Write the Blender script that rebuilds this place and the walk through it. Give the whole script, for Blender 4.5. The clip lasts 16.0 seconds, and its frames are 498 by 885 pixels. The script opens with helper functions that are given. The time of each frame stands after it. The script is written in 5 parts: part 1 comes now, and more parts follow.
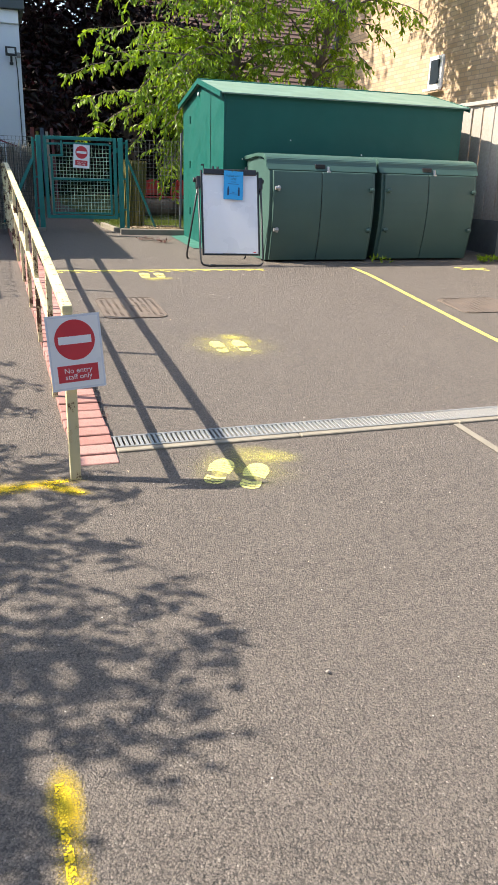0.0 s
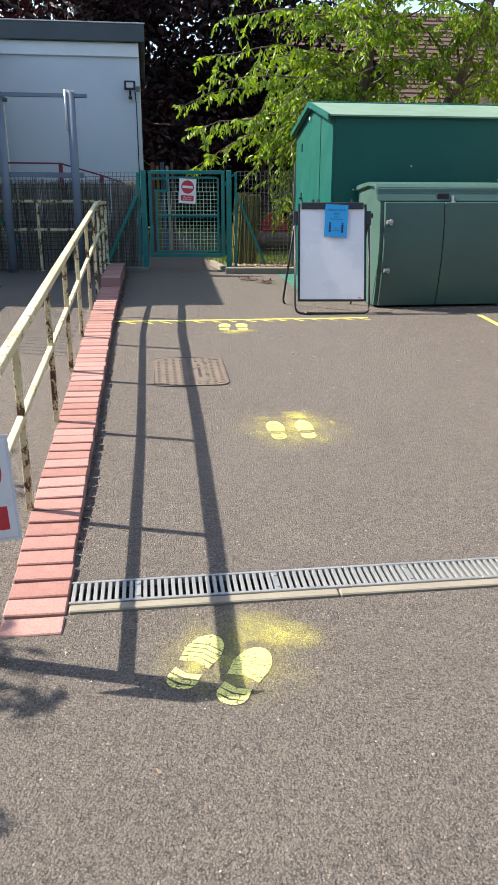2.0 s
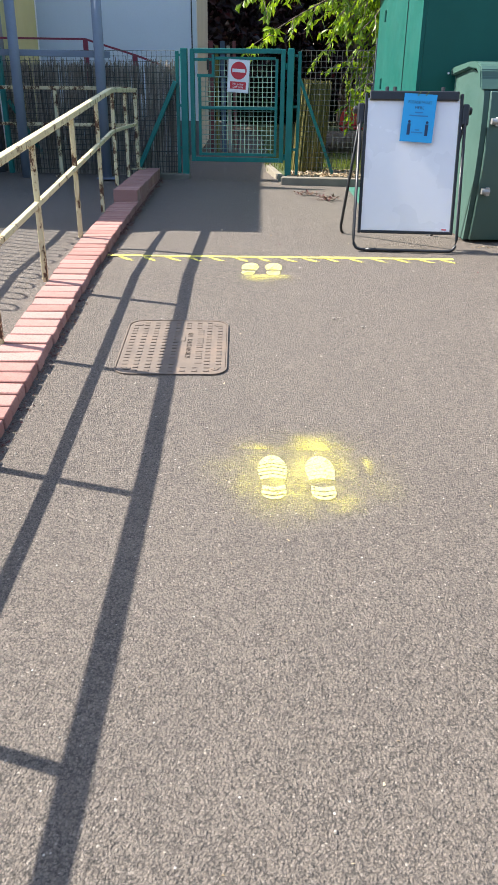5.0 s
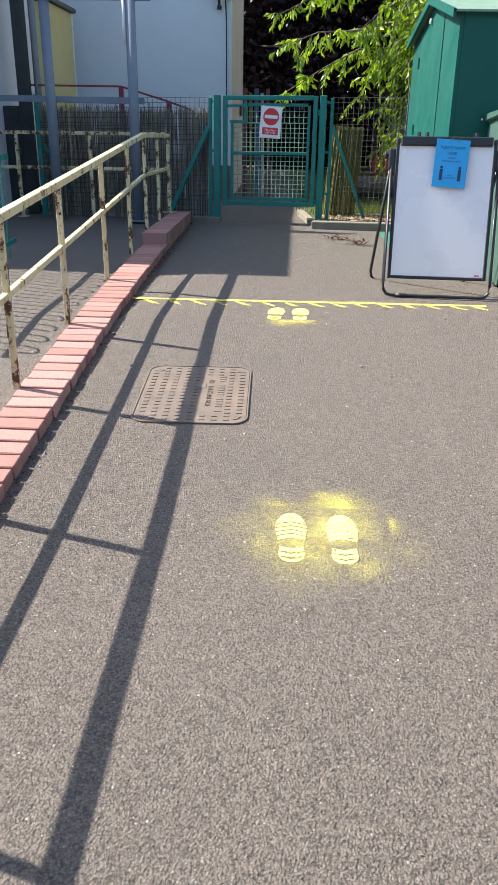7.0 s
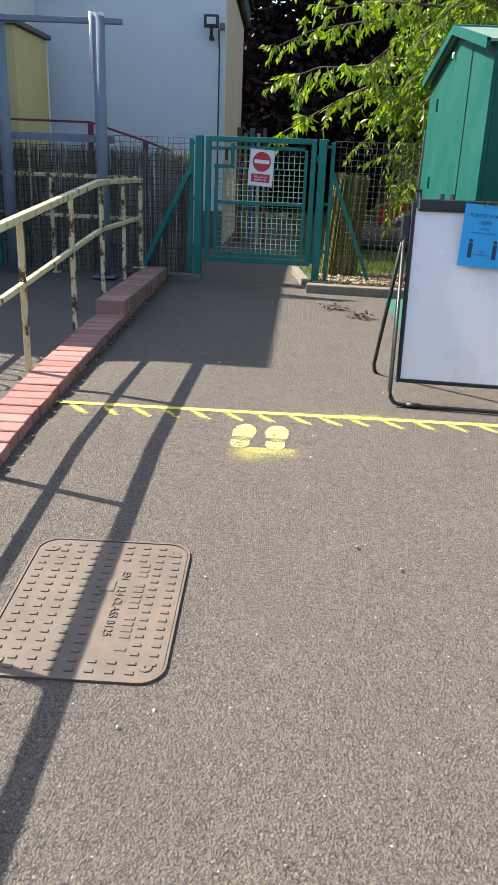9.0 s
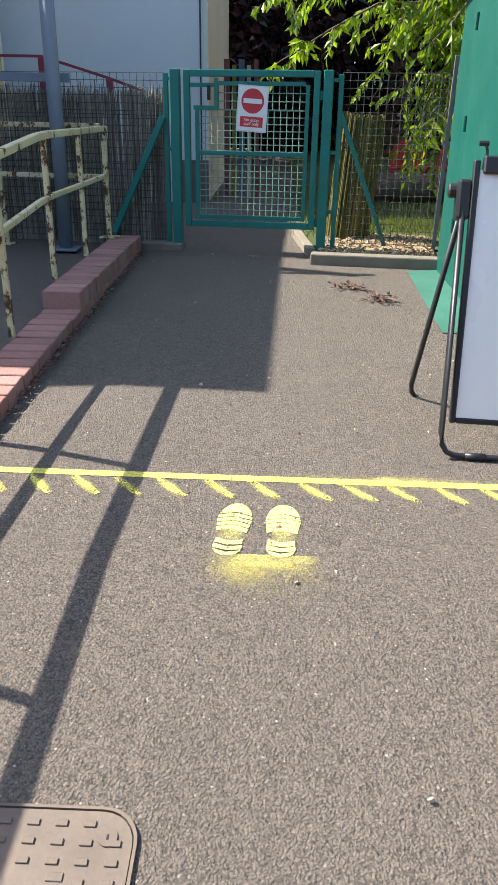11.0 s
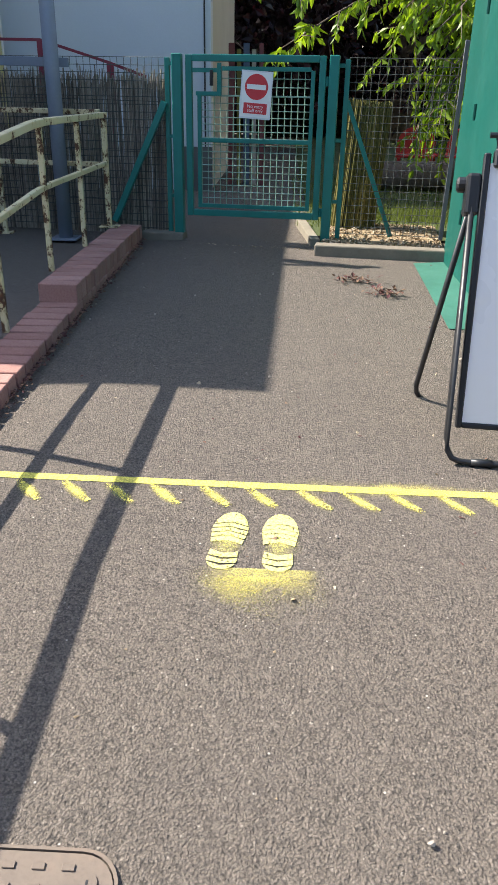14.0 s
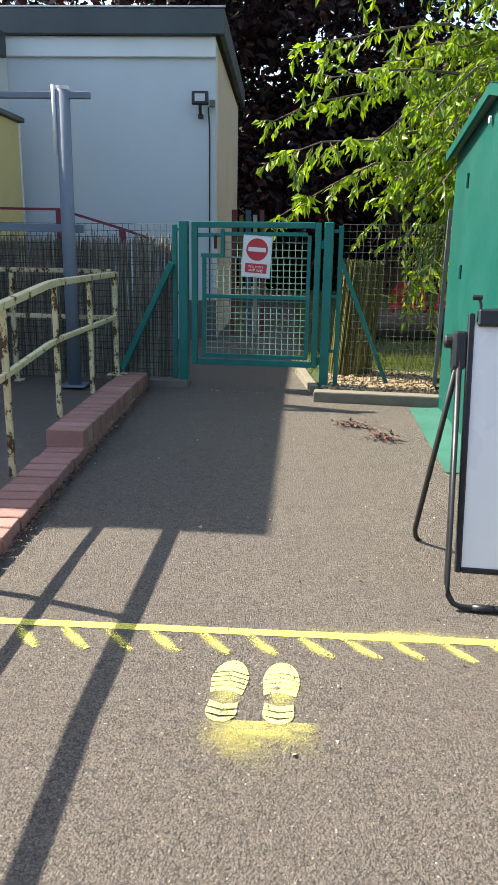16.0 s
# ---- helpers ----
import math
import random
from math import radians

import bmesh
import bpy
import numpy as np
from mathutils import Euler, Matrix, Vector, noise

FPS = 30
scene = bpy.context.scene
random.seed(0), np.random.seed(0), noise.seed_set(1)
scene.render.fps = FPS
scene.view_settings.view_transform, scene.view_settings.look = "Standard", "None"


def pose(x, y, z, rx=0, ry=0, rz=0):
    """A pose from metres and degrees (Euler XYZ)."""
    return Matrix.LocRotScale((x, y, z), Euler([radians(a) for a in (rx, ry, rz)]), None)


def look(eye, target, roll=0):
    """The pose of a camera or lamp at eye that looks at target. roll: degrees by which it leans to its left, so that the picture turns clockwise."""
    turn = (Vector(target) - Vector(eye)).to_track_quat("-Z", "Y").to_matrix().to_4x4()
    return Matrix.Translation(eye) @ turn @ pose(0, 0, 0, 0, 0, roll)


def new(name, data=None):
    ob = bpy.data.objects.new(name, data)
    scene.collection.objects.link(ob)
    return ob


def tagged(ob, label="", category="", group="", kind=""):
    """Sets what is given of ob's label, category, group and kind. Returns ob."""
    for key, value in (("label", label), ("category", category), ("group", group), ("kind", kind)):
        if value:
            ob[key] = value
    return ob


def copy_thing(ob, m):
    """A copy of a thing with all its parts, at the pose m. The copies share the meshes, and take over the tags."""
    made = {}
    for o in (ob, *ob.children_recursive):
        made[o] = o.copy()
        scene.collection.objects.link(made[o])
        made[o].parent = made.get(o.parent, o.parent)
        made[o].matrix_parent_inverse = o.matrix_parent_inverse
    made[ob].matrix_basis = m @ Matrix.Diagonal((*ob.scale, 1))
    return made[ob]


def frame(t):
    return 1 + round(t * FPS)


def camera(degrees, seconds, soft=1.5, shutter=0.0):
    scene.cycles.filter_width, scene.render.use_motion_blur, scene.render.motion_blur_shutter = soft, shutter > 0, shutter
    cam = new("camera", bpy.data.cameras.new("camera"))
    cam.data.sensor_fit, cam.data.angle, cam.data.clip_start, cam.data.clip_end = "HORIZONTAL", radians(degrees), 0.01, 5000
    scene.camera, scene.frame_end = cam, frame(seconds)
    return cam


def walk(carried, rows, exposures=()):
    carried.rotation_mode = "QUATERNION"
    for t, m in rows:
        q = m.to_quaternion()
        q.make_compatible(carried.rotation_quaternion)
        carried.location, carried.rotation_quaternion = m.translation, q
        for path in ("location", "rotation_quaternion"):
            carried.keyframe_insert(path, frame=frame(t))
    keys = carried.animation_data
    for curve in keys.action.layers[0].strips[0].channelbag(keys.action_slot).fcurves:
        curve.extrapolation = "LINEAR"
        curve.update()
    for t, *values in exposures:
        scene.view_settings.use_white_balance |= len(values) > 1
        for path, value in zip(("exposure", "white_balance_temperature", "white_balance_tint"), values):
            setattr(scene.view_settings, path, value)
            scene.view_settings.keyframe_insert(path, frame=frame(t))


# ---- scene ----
cam = camera(37.0, 16.0)
PATH = [
    (0, (0.818, -0.256, 1.629), (1.441, 1.524, 0.962), 1.7),
    (0.5, (1.042, -0.022, 1.655), (1.546, 1.79, 0.971), 1.0),
    (1, (1.225, 0.274, 1.67), (1.691, 2.124, 1.067), 2.1),
    (1.5, (1.451, 0.466, 1.694), (1.847, 2.329, 1.08), 1.3),
    (2, (1.646, 0.797, 1.71), (1.893, 2.685, 1.099), 0.1),
    (2.5, (1.799, 1.099, 1.716), (2.035, 3.02, 1.214), 2.0),
    (3, (1.959, 1.466, 1.717), (2.214, 3.378, 1.184), 2.3),
    (3.5, (2.085, 1.816, 1.724), (2.21, 3.737, 1.18), 1.9),
    (4, (2.117, 2.161, 1.709), (2.222, 4.096, 1.215), 0.8),
    (4.5, (2.155, 2.395, 1.696), (2.231, 4.231, 0.908), 0.5),
    (4.7, (2.173, 2.45, 1.687), (2.226, 4.26, 0.838), 0.5),
    (6.8, (2.249, 2.519, 1.682), (2.221, 4.368, 0.919), 1.1),
    (7, (2.234, 2.624, 1.68), (2.182, 4.477, 0.929), 0.8),
    (7.5, (2.246, 2.882, 1.698), (2.192, 4.767, 1.028), 1.2),
    (8, (2.295, 3.201, 1.71), (2.32, 5.079, 1.024), 1.6),
    (8.2, (2.335, 3.351, 1.733), (2.328, 5.253, 1.117), 2.0),
    (10.3, (2.401, 4.81, 1.814), (2.311, 6.635, 1.004), 1.7),
    (10.5, (2.403, 4.885, 1.806), (2.303, 6.709, 0.993), 0.9),
    (11, (2.36, 5.194, 1.84), (2.308, 7.021, 1.03), 0.9),
    (11.5, (2.364, 5.288, 1.847), (2.36, 7.089, 0.977), 0.7),
    (12, (2.384, 5.319, 1.854), (2.351, 7.111, 0.967), 0.9),
    (12.5, (2.393, 5.288, 1.853), (2.349, 7.085, 0.977), 0.7),
    (13, (2.384, 5.289, 1.864), (2.346, 7.095, 1.006), 0.8),
    (13.5, (2.38, 5.297, 1.859), (2.344, 7.105, 1.006), 1.1),
    (14, (2.38, 5.307, 1.856), (2.316, 7.119, 1.013), 1.1),
    (14.5, (2.382, 5.292, 1.858), (2.304, 7.118, 1.046), 1.0),
    (15, (2.387, 5.289, 1.866), (2.301, 7.128, 1.083), 0.9),
    (15.5, (2.394, 5.264, 1.872), (2.305, 7.143, 1.195), 0.7),
    (16, (2.388, 5.269, 1.895), (2.306, 7.206, 1.4), 0.9),
]
walk(cam, [(t, look(eye, target, roll)) for t, eye, target, roll in PATH], exposures=[(0, 1.29, 7050, 11), (2, 1.19, 6850, 10), (3.5, 1.22, 6650, 10), (4.5, 1.50, 6650, 10), (7, 1.34, 6650, 10), (8, 1.23, 6750, 10), (10.5, 1.35, 6850, 10), (14, 1.27, 6850, 10), (15, 1.29, 7050, 9), (16, 1.38, 7100, 7)])

# ---- light ----
SUN_WAY = Vector((0.972, -0.305, -1.0)).normalized()
sun = new("sun", bpy.data.lights.new("sun", "SUN"))
sun.data.energy, sun.data.angle, sun.data.color = 4.75, radians(0.53), (1.0, 0.95, 0.87)
sun.rotation_mode = "QUATERNION"
sun.rotation_quaternion = SUN_WAY.to_track_quat("-Z", "Y")
world = bpy.data.worlds.new("sky")
scene.world = world
world.use_nodes = True
sky = world.node_tree.nodes.new("ShaderNodeTexSky")
sky.sky_type, sky.sun_disc = "NISHITA", False
sky.sun_elevation = math.asin(-SUN_WAY.z)
sky.sun_rotation = math.atan2(-SUN_WAY.x, -SUN_WAY.y)
world.node_tree.links.new(sky.outputs[0], world.node_tree.nodes["Background"].inputs[0])
world.node_tree.nodes["Background"].inputs[1].default_value = 0.15


# ---- materials ----
class Nodes:
    """A small builder for node materials in object coordinates."""

    def __init__(self, name):
        self.mat = bpy.data.materials.new(name)
        self.mat.use_nodes = True
        self.tree = self.mat.node_tree
        self.tree.nodes.clear()
        self.out = self.add("ShaderNodeOutputMaterial")
        self.bsdf = self.add("ShaderNodeBsdfPrincipled")
        self.link(self.bsdf.outputs[0], self.out.inputs[0])
        self.coord = self.add("ShaderNodeTexCoord").outputs["Object"]

    def add(self, kind):
        return self.tree.nodes.new(kind)

    def link(self, a, b):
        self.tree.links.new(a, b)

    def noise(self, scale, detail=3.0, rough=0.55, stretch=None, seed=0.0):
        n = self.add("ShaderNodeTexNoise")
        n.inputs["Scale"].default_value, n.inputs["Detail"].default_value = scale, detail
        n.inputs["Roughness"].default_value = rough
        m = self.add("ShaderNodeMapping")
        m.inputs["Scale"].default_value = stretch or (1, 1, 1)
        m.inputs["Location"].default_value = (seed, seed * 0.7, seed * 0.3)
        self.link(self.coord, m.inputs[0])
        self.link(m.outputs[0], n.inputs[0])
        return n.outputs[0]

    def cells(self, scale, what="Distance", feature="F1"):
        n = self.add("ShaderNodeTexVoronoi")
        n.feature = feature
        n.inputs["Scale"].default_value = scale
        self.link(self.coord, n.inputs[0])
        return n.outputs[what]

    def ramp(self, fac, *stops):
        n = self.add("ShaderNodeValToRGB")
        el = n.color_ramp.elements
        while len(el) < len(stops):
            el.new(0.5)
        for e, (at, col) in zip(el, stops):
            e.position = at
            e.color = (*col, 1) if isinstance(col, tuple) else (col, col, col, 1)
        self.link(fac, n.inputs[0])
        return n.outputs[0]

    def mix(self, fac, a, b, kind="MIX"):
        n = self.add("ShaderNodeMix")
        n.data_type, n.blend_type = "RGBA", kind
        for sock, val in ((n.inputs[0], fac), (n.inputs[6], a), (n.inputs[7], b)):
            if isinstance(val, tuple):
                sock.default_value = (*val, 1)
            elif isinstance(val, (int, float)):
                sock.default_value = val
            else:
                self.link(val, sock)
        return n.outputs[2]

    def math(self, op, a, b=0.5, clamp=False):
        n = self.add("ShaderNodeMath")
        n.operation, n.use_clamp = op, clamp
        for sock, val in zip(n.inputs, (a, b)):
            if isinstance(val, (int, float)):
                sock.default_value = val
            else:
                self.link(val, sock)
        return n.outputs[0]

    def bump(self, height, strength=0.3, distance=0.005):
        n = self.add("ShaderNodeBump")
        n.inputs["Strength"].default_value, n.inputs["Distance"].default_value = strength, distance
        self.link(height, n.inputs["Height"])
        self.link(n.outputs[0], self.bsdf.inputs["Normal"])

    def set(self, color=None, rough=None, metal=None, spec=None):
        for key, val in (("Base Color", color), ("Roughness", rough), ("Metallic", metal), ("Specular IOR Level", spec)):
            if val is None:
                continue
            sock = self.bsdf.inputs[key]
            if isinstance(val, tuple):
                sock.default_value = (*val, 1)
            elif isinstance(val, (int, float)):
                sock.default_value = val
            else:
                self.link(val, sock)
        return self.mat


def shade(c, k):
    return tuple(min(1.0, v * k) for v in c)


def plain(name, color, rough=0.6, metal=0.0, vary=0.18, scale=3.0, grain=60.0, bump=0.15, depth=0.002, spec=None, stretch=None):
    """A surface of one colour with broad blotches, fine grain and slight relief."""
    n = Nodes(name)
    big = n.ramp(n.noise(scale, 4, 0.6, stretch), (0.3, shade(color, 1 - vary)), (0.7, shade(color, 1 + vary)))
    fine = n.noise(grain, 3, 0.6, stretch, 3.0)
    col = n.mix(n.ramp(fine, (0.35, 0.0), (0.75, 0.35)), big, shade(color, 1 - 1.6 * vary))
    n.bump(fine, bump, depth)
    r = n.ramp(n.noise(scale * 2.3, 3, 0.5, None, 7.0), (0.3, max(0.05, rough - 0.1)), (0.7, min(1.0, rough + 0.1)))
    return n.set(col, r, metal, spec)


def asphalt_material():
    """Worn tarmac: uneven stones of mixed size, dark crevices with their shade painted in, pale chips and dusty
    patches.
    """
    n = Nodes("asphalt")
    warp = n.add("ShaderNodeTexNoise")
    warp.inputs["Scale"].default_value, warp.inputs["Detail"].default_value = 75.0, 3.0
    n.link(n.coord, warp.inputs[0])
    push = n.add("ShaderNodeVectorMath")
    push.operation = "MULTIPLY_ADD"
    push.inputs[1].default_value = (0.007, 0.007, 0.007)
    n.link(warp.outputs["Color"], push.inputs[0])
    n.link(n.coord, push.inputs[2])
    plain_coord, n.coord = n.coord, push.outputs[0]
    stone, dist = n.cells(165.0, "Color"), n.cells(165.0)
    n.coord = plain_coord
    tint = n.ramp(stone, (0.1, (0.142, 0.119, 0.100)), (0.5, (0.190, 0.160, 0.134)), (0.88, (0.236, 0.199, 0.168)), (0.985, (0.46, 0.41, 0.345)))
    clump = n.noise(34.0, 4, 0.62, None, 2.0)
    # Gaps and pits carry the low sun's crevice shadow in their colour.
    gap_shade = n.math("MULTIPLY", n.ramp(dist, (0.36, 0.0), (0.68, 0.74)), n.ramp(clump, (0.35, 0.3), (0.62, 1.0)))
    col = n.mix(gap_shade, tint, (0.040, 0.036, 0.032))
    pits = n.noise(105.0, 5, 0.7, None, 9.0)
    col = n.mix(n.ramp(pits, (0.54, 0.0), (0.59, 0.82)), col, (0.036, 0.034, 0.031))
    worn = n.noise(0.55, 5, 0.62)
    col = n.mix(n.ramp(worn, (0.35, 0.0), (0.75, 0.30)), col, (0.172, 0.147, 0.125))
    dust = n.noise(2.6, 5, 0.65, None, 5.0)
    col = n.mix(n.ramp(dust, (0.5, 0.0), (0.8, 0.32)), col, (0.112, 0.096, 0.086))
    chips = n.cells(15.0)
    col = n.mix(n.ramp(chips, (0.03, 0.85), (0.055, 0.0)), col, (0.60, 0.56, 0.50))
    n.bump(n.math("ADD", n.math("MULTIPLY", dist, -0.7), n.math("MULTIPLY", pits, -1.6)), 0.9, 0.007)
    return n.set(col, 0.74, None, 0.32)


def paint_material(name, color, edge):
    """Sprayed line paint, thin over the aggregate; edge: share that has worn off."""
    n = Nodes(name)
    dist = n.cells(150.0)
    thin = n.noise(38.0, 4, 0.7)
    col = n.mix(n.ramp(dist, (0.35, 0.0), (0.72, 0.8)), color, shade(color, 0.5))
    n.bump(n.math("MULTIPLY", dist, -1.0), 0.6, 0.003)
    n.set(col, 0.75, None, 0.3)
    alpha = n.ramp(n.math("ADD", n.math("MULTIPLY", dist, 0.35), thin), (edge, 1.0), (edge + 0.09, 0.0))
    n.link(alpha, n.bsdf.inputs["Alpha"])
    return n.mat


def spray_material(name, color, least):
    """Fine overspray: droplets that thin out from the middle of the patch to its rim."""
    n = Nodes(name)
    sep = n.add("ShaderNodeSeparateXYZ")
    n.link(n.coord, sep.inputs[0])
    r2 = n.math("ADD", n.math("POWER", n.math("ABSOLUTE", sep.outputs[0]), 2.0), n.math("POWER", n.math("ABSOLUTE", sep.outputs[1]), 2.0))
    fall = n.math("SUBTRACT", 1.0, n.math("SQRT", r2, 0.0), True)
    world_at = n.add("ShaderNodeNewGeometry").outputs["Position"]
    spot = n.add("ShaderNodeTexNoise")
    spot.inputs["Scale"].default_value, spot.inputs["Detail"].default_value = 260.0, 2.0
    n.link(world_at, spot.inputs[0])
    cloud = n.add("ShaderNodeTexNoise")
    cloud.inputs["Scale"].default_value, cloud.inputs["Detail"].default_value = 9.0, 3.0
    n.link(world_at, cloud.inputs[0])
    dense = n.math("MULTIPLY", fall, n.math("ADD", cloud.outputs[0], 0.35))
    alpha = n.math("MULTIPLY", n.math("SUBTRACT", n.math("ADD", dense, spot.outputs[0]), least), 1.15, True)
    n.set(color, 0.8, None, 0.3)
    n.link(alpha, n.bsdf.inputs["Alpha"])
    return n.mat


def brick_piece_material():
    n = Nodes("kerb_brick")
    rnd = n.add("ShaderNodeObjectInfo").outputs["Random"]
    base = n.ramp(rnd, (0.0, (0.31, 0.158, 0.136)), (0.5, (0.36, 0.198, 0.172)), (1.0, (0.42, 0.242, 0.214)))
    speck = n.noise(90.0, 4, 0.7)
    col = n.mix(n.ramp(speck, (0.45, 0.0), (0.75, 0.55)), base, (0.20, 0.085, 0.07))
    pale = n.noise(14.0, 4, 0.65, None, 4.0)
    col = n.mix(n.ramp(pale, (0.52, 0.0), (0.8, 0.42)), col, (0.50, 0.29, 0.245))
    n.bump(speck, 0.5, 0.003)
    return n.set(col, 0.88, None, 0.25)


def rusty_paint_material(name, least):
    n = Nodes(name)
    wear = n.noise(17.0, 6, 0.72, (1, 1, 0.6))
    fine = n.noise(70.0, 4, 0.7, None, 2.0)
    cream = n.ramp(n.noise(2.0, 3, 0.5, None, 1.0), (0.3, (0.58, 0.50, 0.29)), (0.7, (0.72, 0.65, 0.42)))
    rust = n.ramp(fine, (0.3, (0.045, 0.024, 0.016)), (0.7, (0.135, 0.060, 0.030)))
    mask = n.ramp(n.math("ADD", wear, n.math("MULTIPLY", fine, 0.25)), (least, 0.0), (least + 0.045, 1.0))
    halo = n.ramp(n.math("ADD", wear, n.math("MULTIPLY", fine, 0.25)), (least - 0.08, 0.0), (least + 0.03, 0.5))
    col = n.mix(mask, n.mix(halo, cream, (0.46, 0.33, 0.16)), rust)
    n.bump(n.math("MULTIPLY", mask, -1.0), 0.4, 0.002)
    return n.set(col, n.ramp(mask, (0.0, 0.45), (1.0, 0.9)))


def iron_cover_material():
    n = Nodes("rusted_cast_iron")
    big = n.noise(7.0, 5, 0.65)
    col = n.ramp(big, (0.25, (0.115, 0.092, 0.077)), (0.5, (0.160, 0.127, 0.102)), (0.72, (0.208, 0.150, 0.112)), (0.9, (0.20, 0.176, 0.154)))
    fine = n.noise(110.0, 4, 0.7, None, 2.0)
    col = n.mix(n.ramp(fine, (0.5, 0.0), (0.8, 0.45)), col, (0.10, 0.075, 0.062))
    n.bump(fine, 0.3, 0.002)
    return n.set(col, 0.72, 0.15)


def leaf_material(name, dark, light, through_light, gloss=0.45):
    n = Nodes(name)
    isl = n.add("ShaderNodeNewGeometry").outputs["Random Per Island"]
    col = n.ramp(isl, (0.0, dark), (0.7, light), (1.0, shade(light, 1.25)))
    n.set(col, gloss, None, 0.4)
    tr = n.add("ShaderNodeBsdfTranslucent")
    n.link(n.mix(1.0, col, through_light, "MULTIPLY"), tr.inputs[0])
    add = n.add("ShaderNodeMixShader")
    add.inputs[0].default_value = 0.5
    n.link(n.bsdf.outputs[0], add.inputs[1])
    n.link(tr.outputs[0], add.inputs[2])
    n.link(add.outputs[0], n.out.inputs[0])
    return n.mat


def island_material(name, stops, rough=0.85, grain=40.0):
    """Many small pieces in one mesh, each with a shade of its own."""
    n = Nodes(name)
    isl = n.add("ShaderNodeNewGeometry").outputs["Random Per Island"]
    fine = n.noise(grain, 3, 0.6)
    col = n.mix(n.ramp(fine, (0.4, 0.0), (0.8, 0.4)), n.ramp(isl, *stops), shade(stops[0][1], 0.6))
    n.bump(fine, 0.3, 0.003)
    return n.set(col, rough, None, 0.25)


def house_brick_material():
    n = Nodes("buff_house_brick")
    b = n.add("ShaderNodeTexBrick")
    sep, com = n.add("ShaderNodeSeparateXYZ"), n.add("ShaderNodeCombineXYZ")
    n.link(n.coord, sep.inputs[0])
    n.link(n.math("ADD", sep.outputs[0], sep.outputs[1]), com.inputs[0])
    n.link(sep.outputs[2], com.inputs[1])
    n.link(com.outputs[0], b.inputs[0])
    b.inputs["Scale"].default_value = 1.0
    b.inputs["Brick Width"].default_value, b.inputs["Row Height"].default_value = 0.225, 0.075
    b.inputs["Mortar Size"].default_value = 0.009
    b.inputs["Color1"].default_value = (0.46, 0.315, 0.19, 1)
    b.inputs["Color2"].default_value = (0.58, 0.43, 0.29, 1)
    b.inputs["Mortar"].default_value = (0.34, 0.26, 0.19, 1)
    b.inputs["Bias"].default_value = -0.1
    col = n.mix(n.ramp(n.noise(0.8, 4), (0.3, 0.0), (0.8, 0.3)), b.outputs[0], (0.42, 0.26, 0.14))
    n.bump(b.outputs[1], -0.4, 0.01)
    return n.set(col, 0.9)


def grass_material():
    n = Nodes("lawn_turf")
    big = n.noise(1.1, 5, 0.65)
    fine = n.noise(55.0, 4, 0.7)
    col = n.ramp(big, (0.3, (0.055, 0.085, 0.022)), (0.6, (0.085, 0.105, 0.035)), (0.8, (0.20, 0.17, 0.085)))
    col = n.mix(n.ramp(fine, (0.4, 0.0), (0.7, 0.6)), col, (0.03, 0.05, 0.012))
    n.bump(fine, 0.8, 0.02)
    return n.set(col, 0.95)


ASPHALT = asphalt_material()
YELLOW = paint_material("yellow_line_paint", (0.84, 0.76, 0.17), 0.78)
YELLOW_SOLID = paint_material("yellow_tape", (0.86, 0.77, 0.16), 0.98)
YELLOW_THIN = paint_material("yellow_spray_dashes", (0.80, 0.71, 0.16), 0.61)
YELLOW_PRINT = paint_material("yellow_stencil_paint", (0.86, 0.80, 0.26), 0.80)
DASH_SPRAY = spray_material("yellow_dash_spray", (0.80, 0.71, 0.17), 0.66)
HALO_SPRAY = spray_material("yellow_print_halo", (0.82, 0.75, 0.22), 0.90)
ORANGE_SPRAY = paint_material("ochre_spray_paint", (0.80, 0.58, 0.03), 0.66)
OVERSPRAY = spray_material("yellow_overspray", (0.78, 0.70, 0.17), 0.95)
FAINT_SPRAY = spray_material("faint_yellow_overspray", (0.72, 0.64, 0.18), 0.955)
OCHRE_SPRAY = spray_material("ochre_overspray", (0.80, 0.56, 0.03), 0.58)
BRICK = brick_piece_material()
CREAM = rusty_paint_material("cream_paint_with_rust", 0.635)
CREAM_CLEAN = rusty_paint_material("cream_paint_with_few_chips", 0.715)
# Edging concrete with the shade of its unlit front put into the colour.
SHADED_EDGING = plain("shaded_edging_concrete", (0.20, 0.175, 0.14), 0.93, 0, 0.22, 5, 80, 0.4, 0.004)
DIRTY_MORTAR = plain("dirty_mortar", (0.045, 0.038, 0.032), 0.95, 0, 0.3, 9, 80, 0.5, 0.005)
IRON = iron_cover_material()
GALV_AND_LIT_HINGE = plain("galvanised_steel_and_lit_hinge", (0.44, 0.44, 0.425), 0.5, 0.75, 0.12, 12, 120)
DARK_SUMP = plain("dirty_channel", (0.10, 0.092, 0.082), 0.95)
CONCRETE = plain("pale_concrete", (0.25, 0.222, 0.172), 0.92, 0, 0.16, 5, 90, 0.4, 0.004)
SHED_GREEN = plain("shed_green_paint", (0.006, 0.094, 0.076), 0.5, 0.0, 0.10, 1.6, 140, 0.05, 0.001, 0.3)
ROOF_GREEN = plain("shed_roof_green", (0.17, 0.265, 0.205), 0.5, 0.0, 0.14, 1.8, 90, 0.08, 0.001)
BIN_GREEN = plain("moulded_green_plastic", (0.054, 0.112, 0.094), 0.5, 0.0, 0.10, 1.4, 220, 0.25, 0.001)
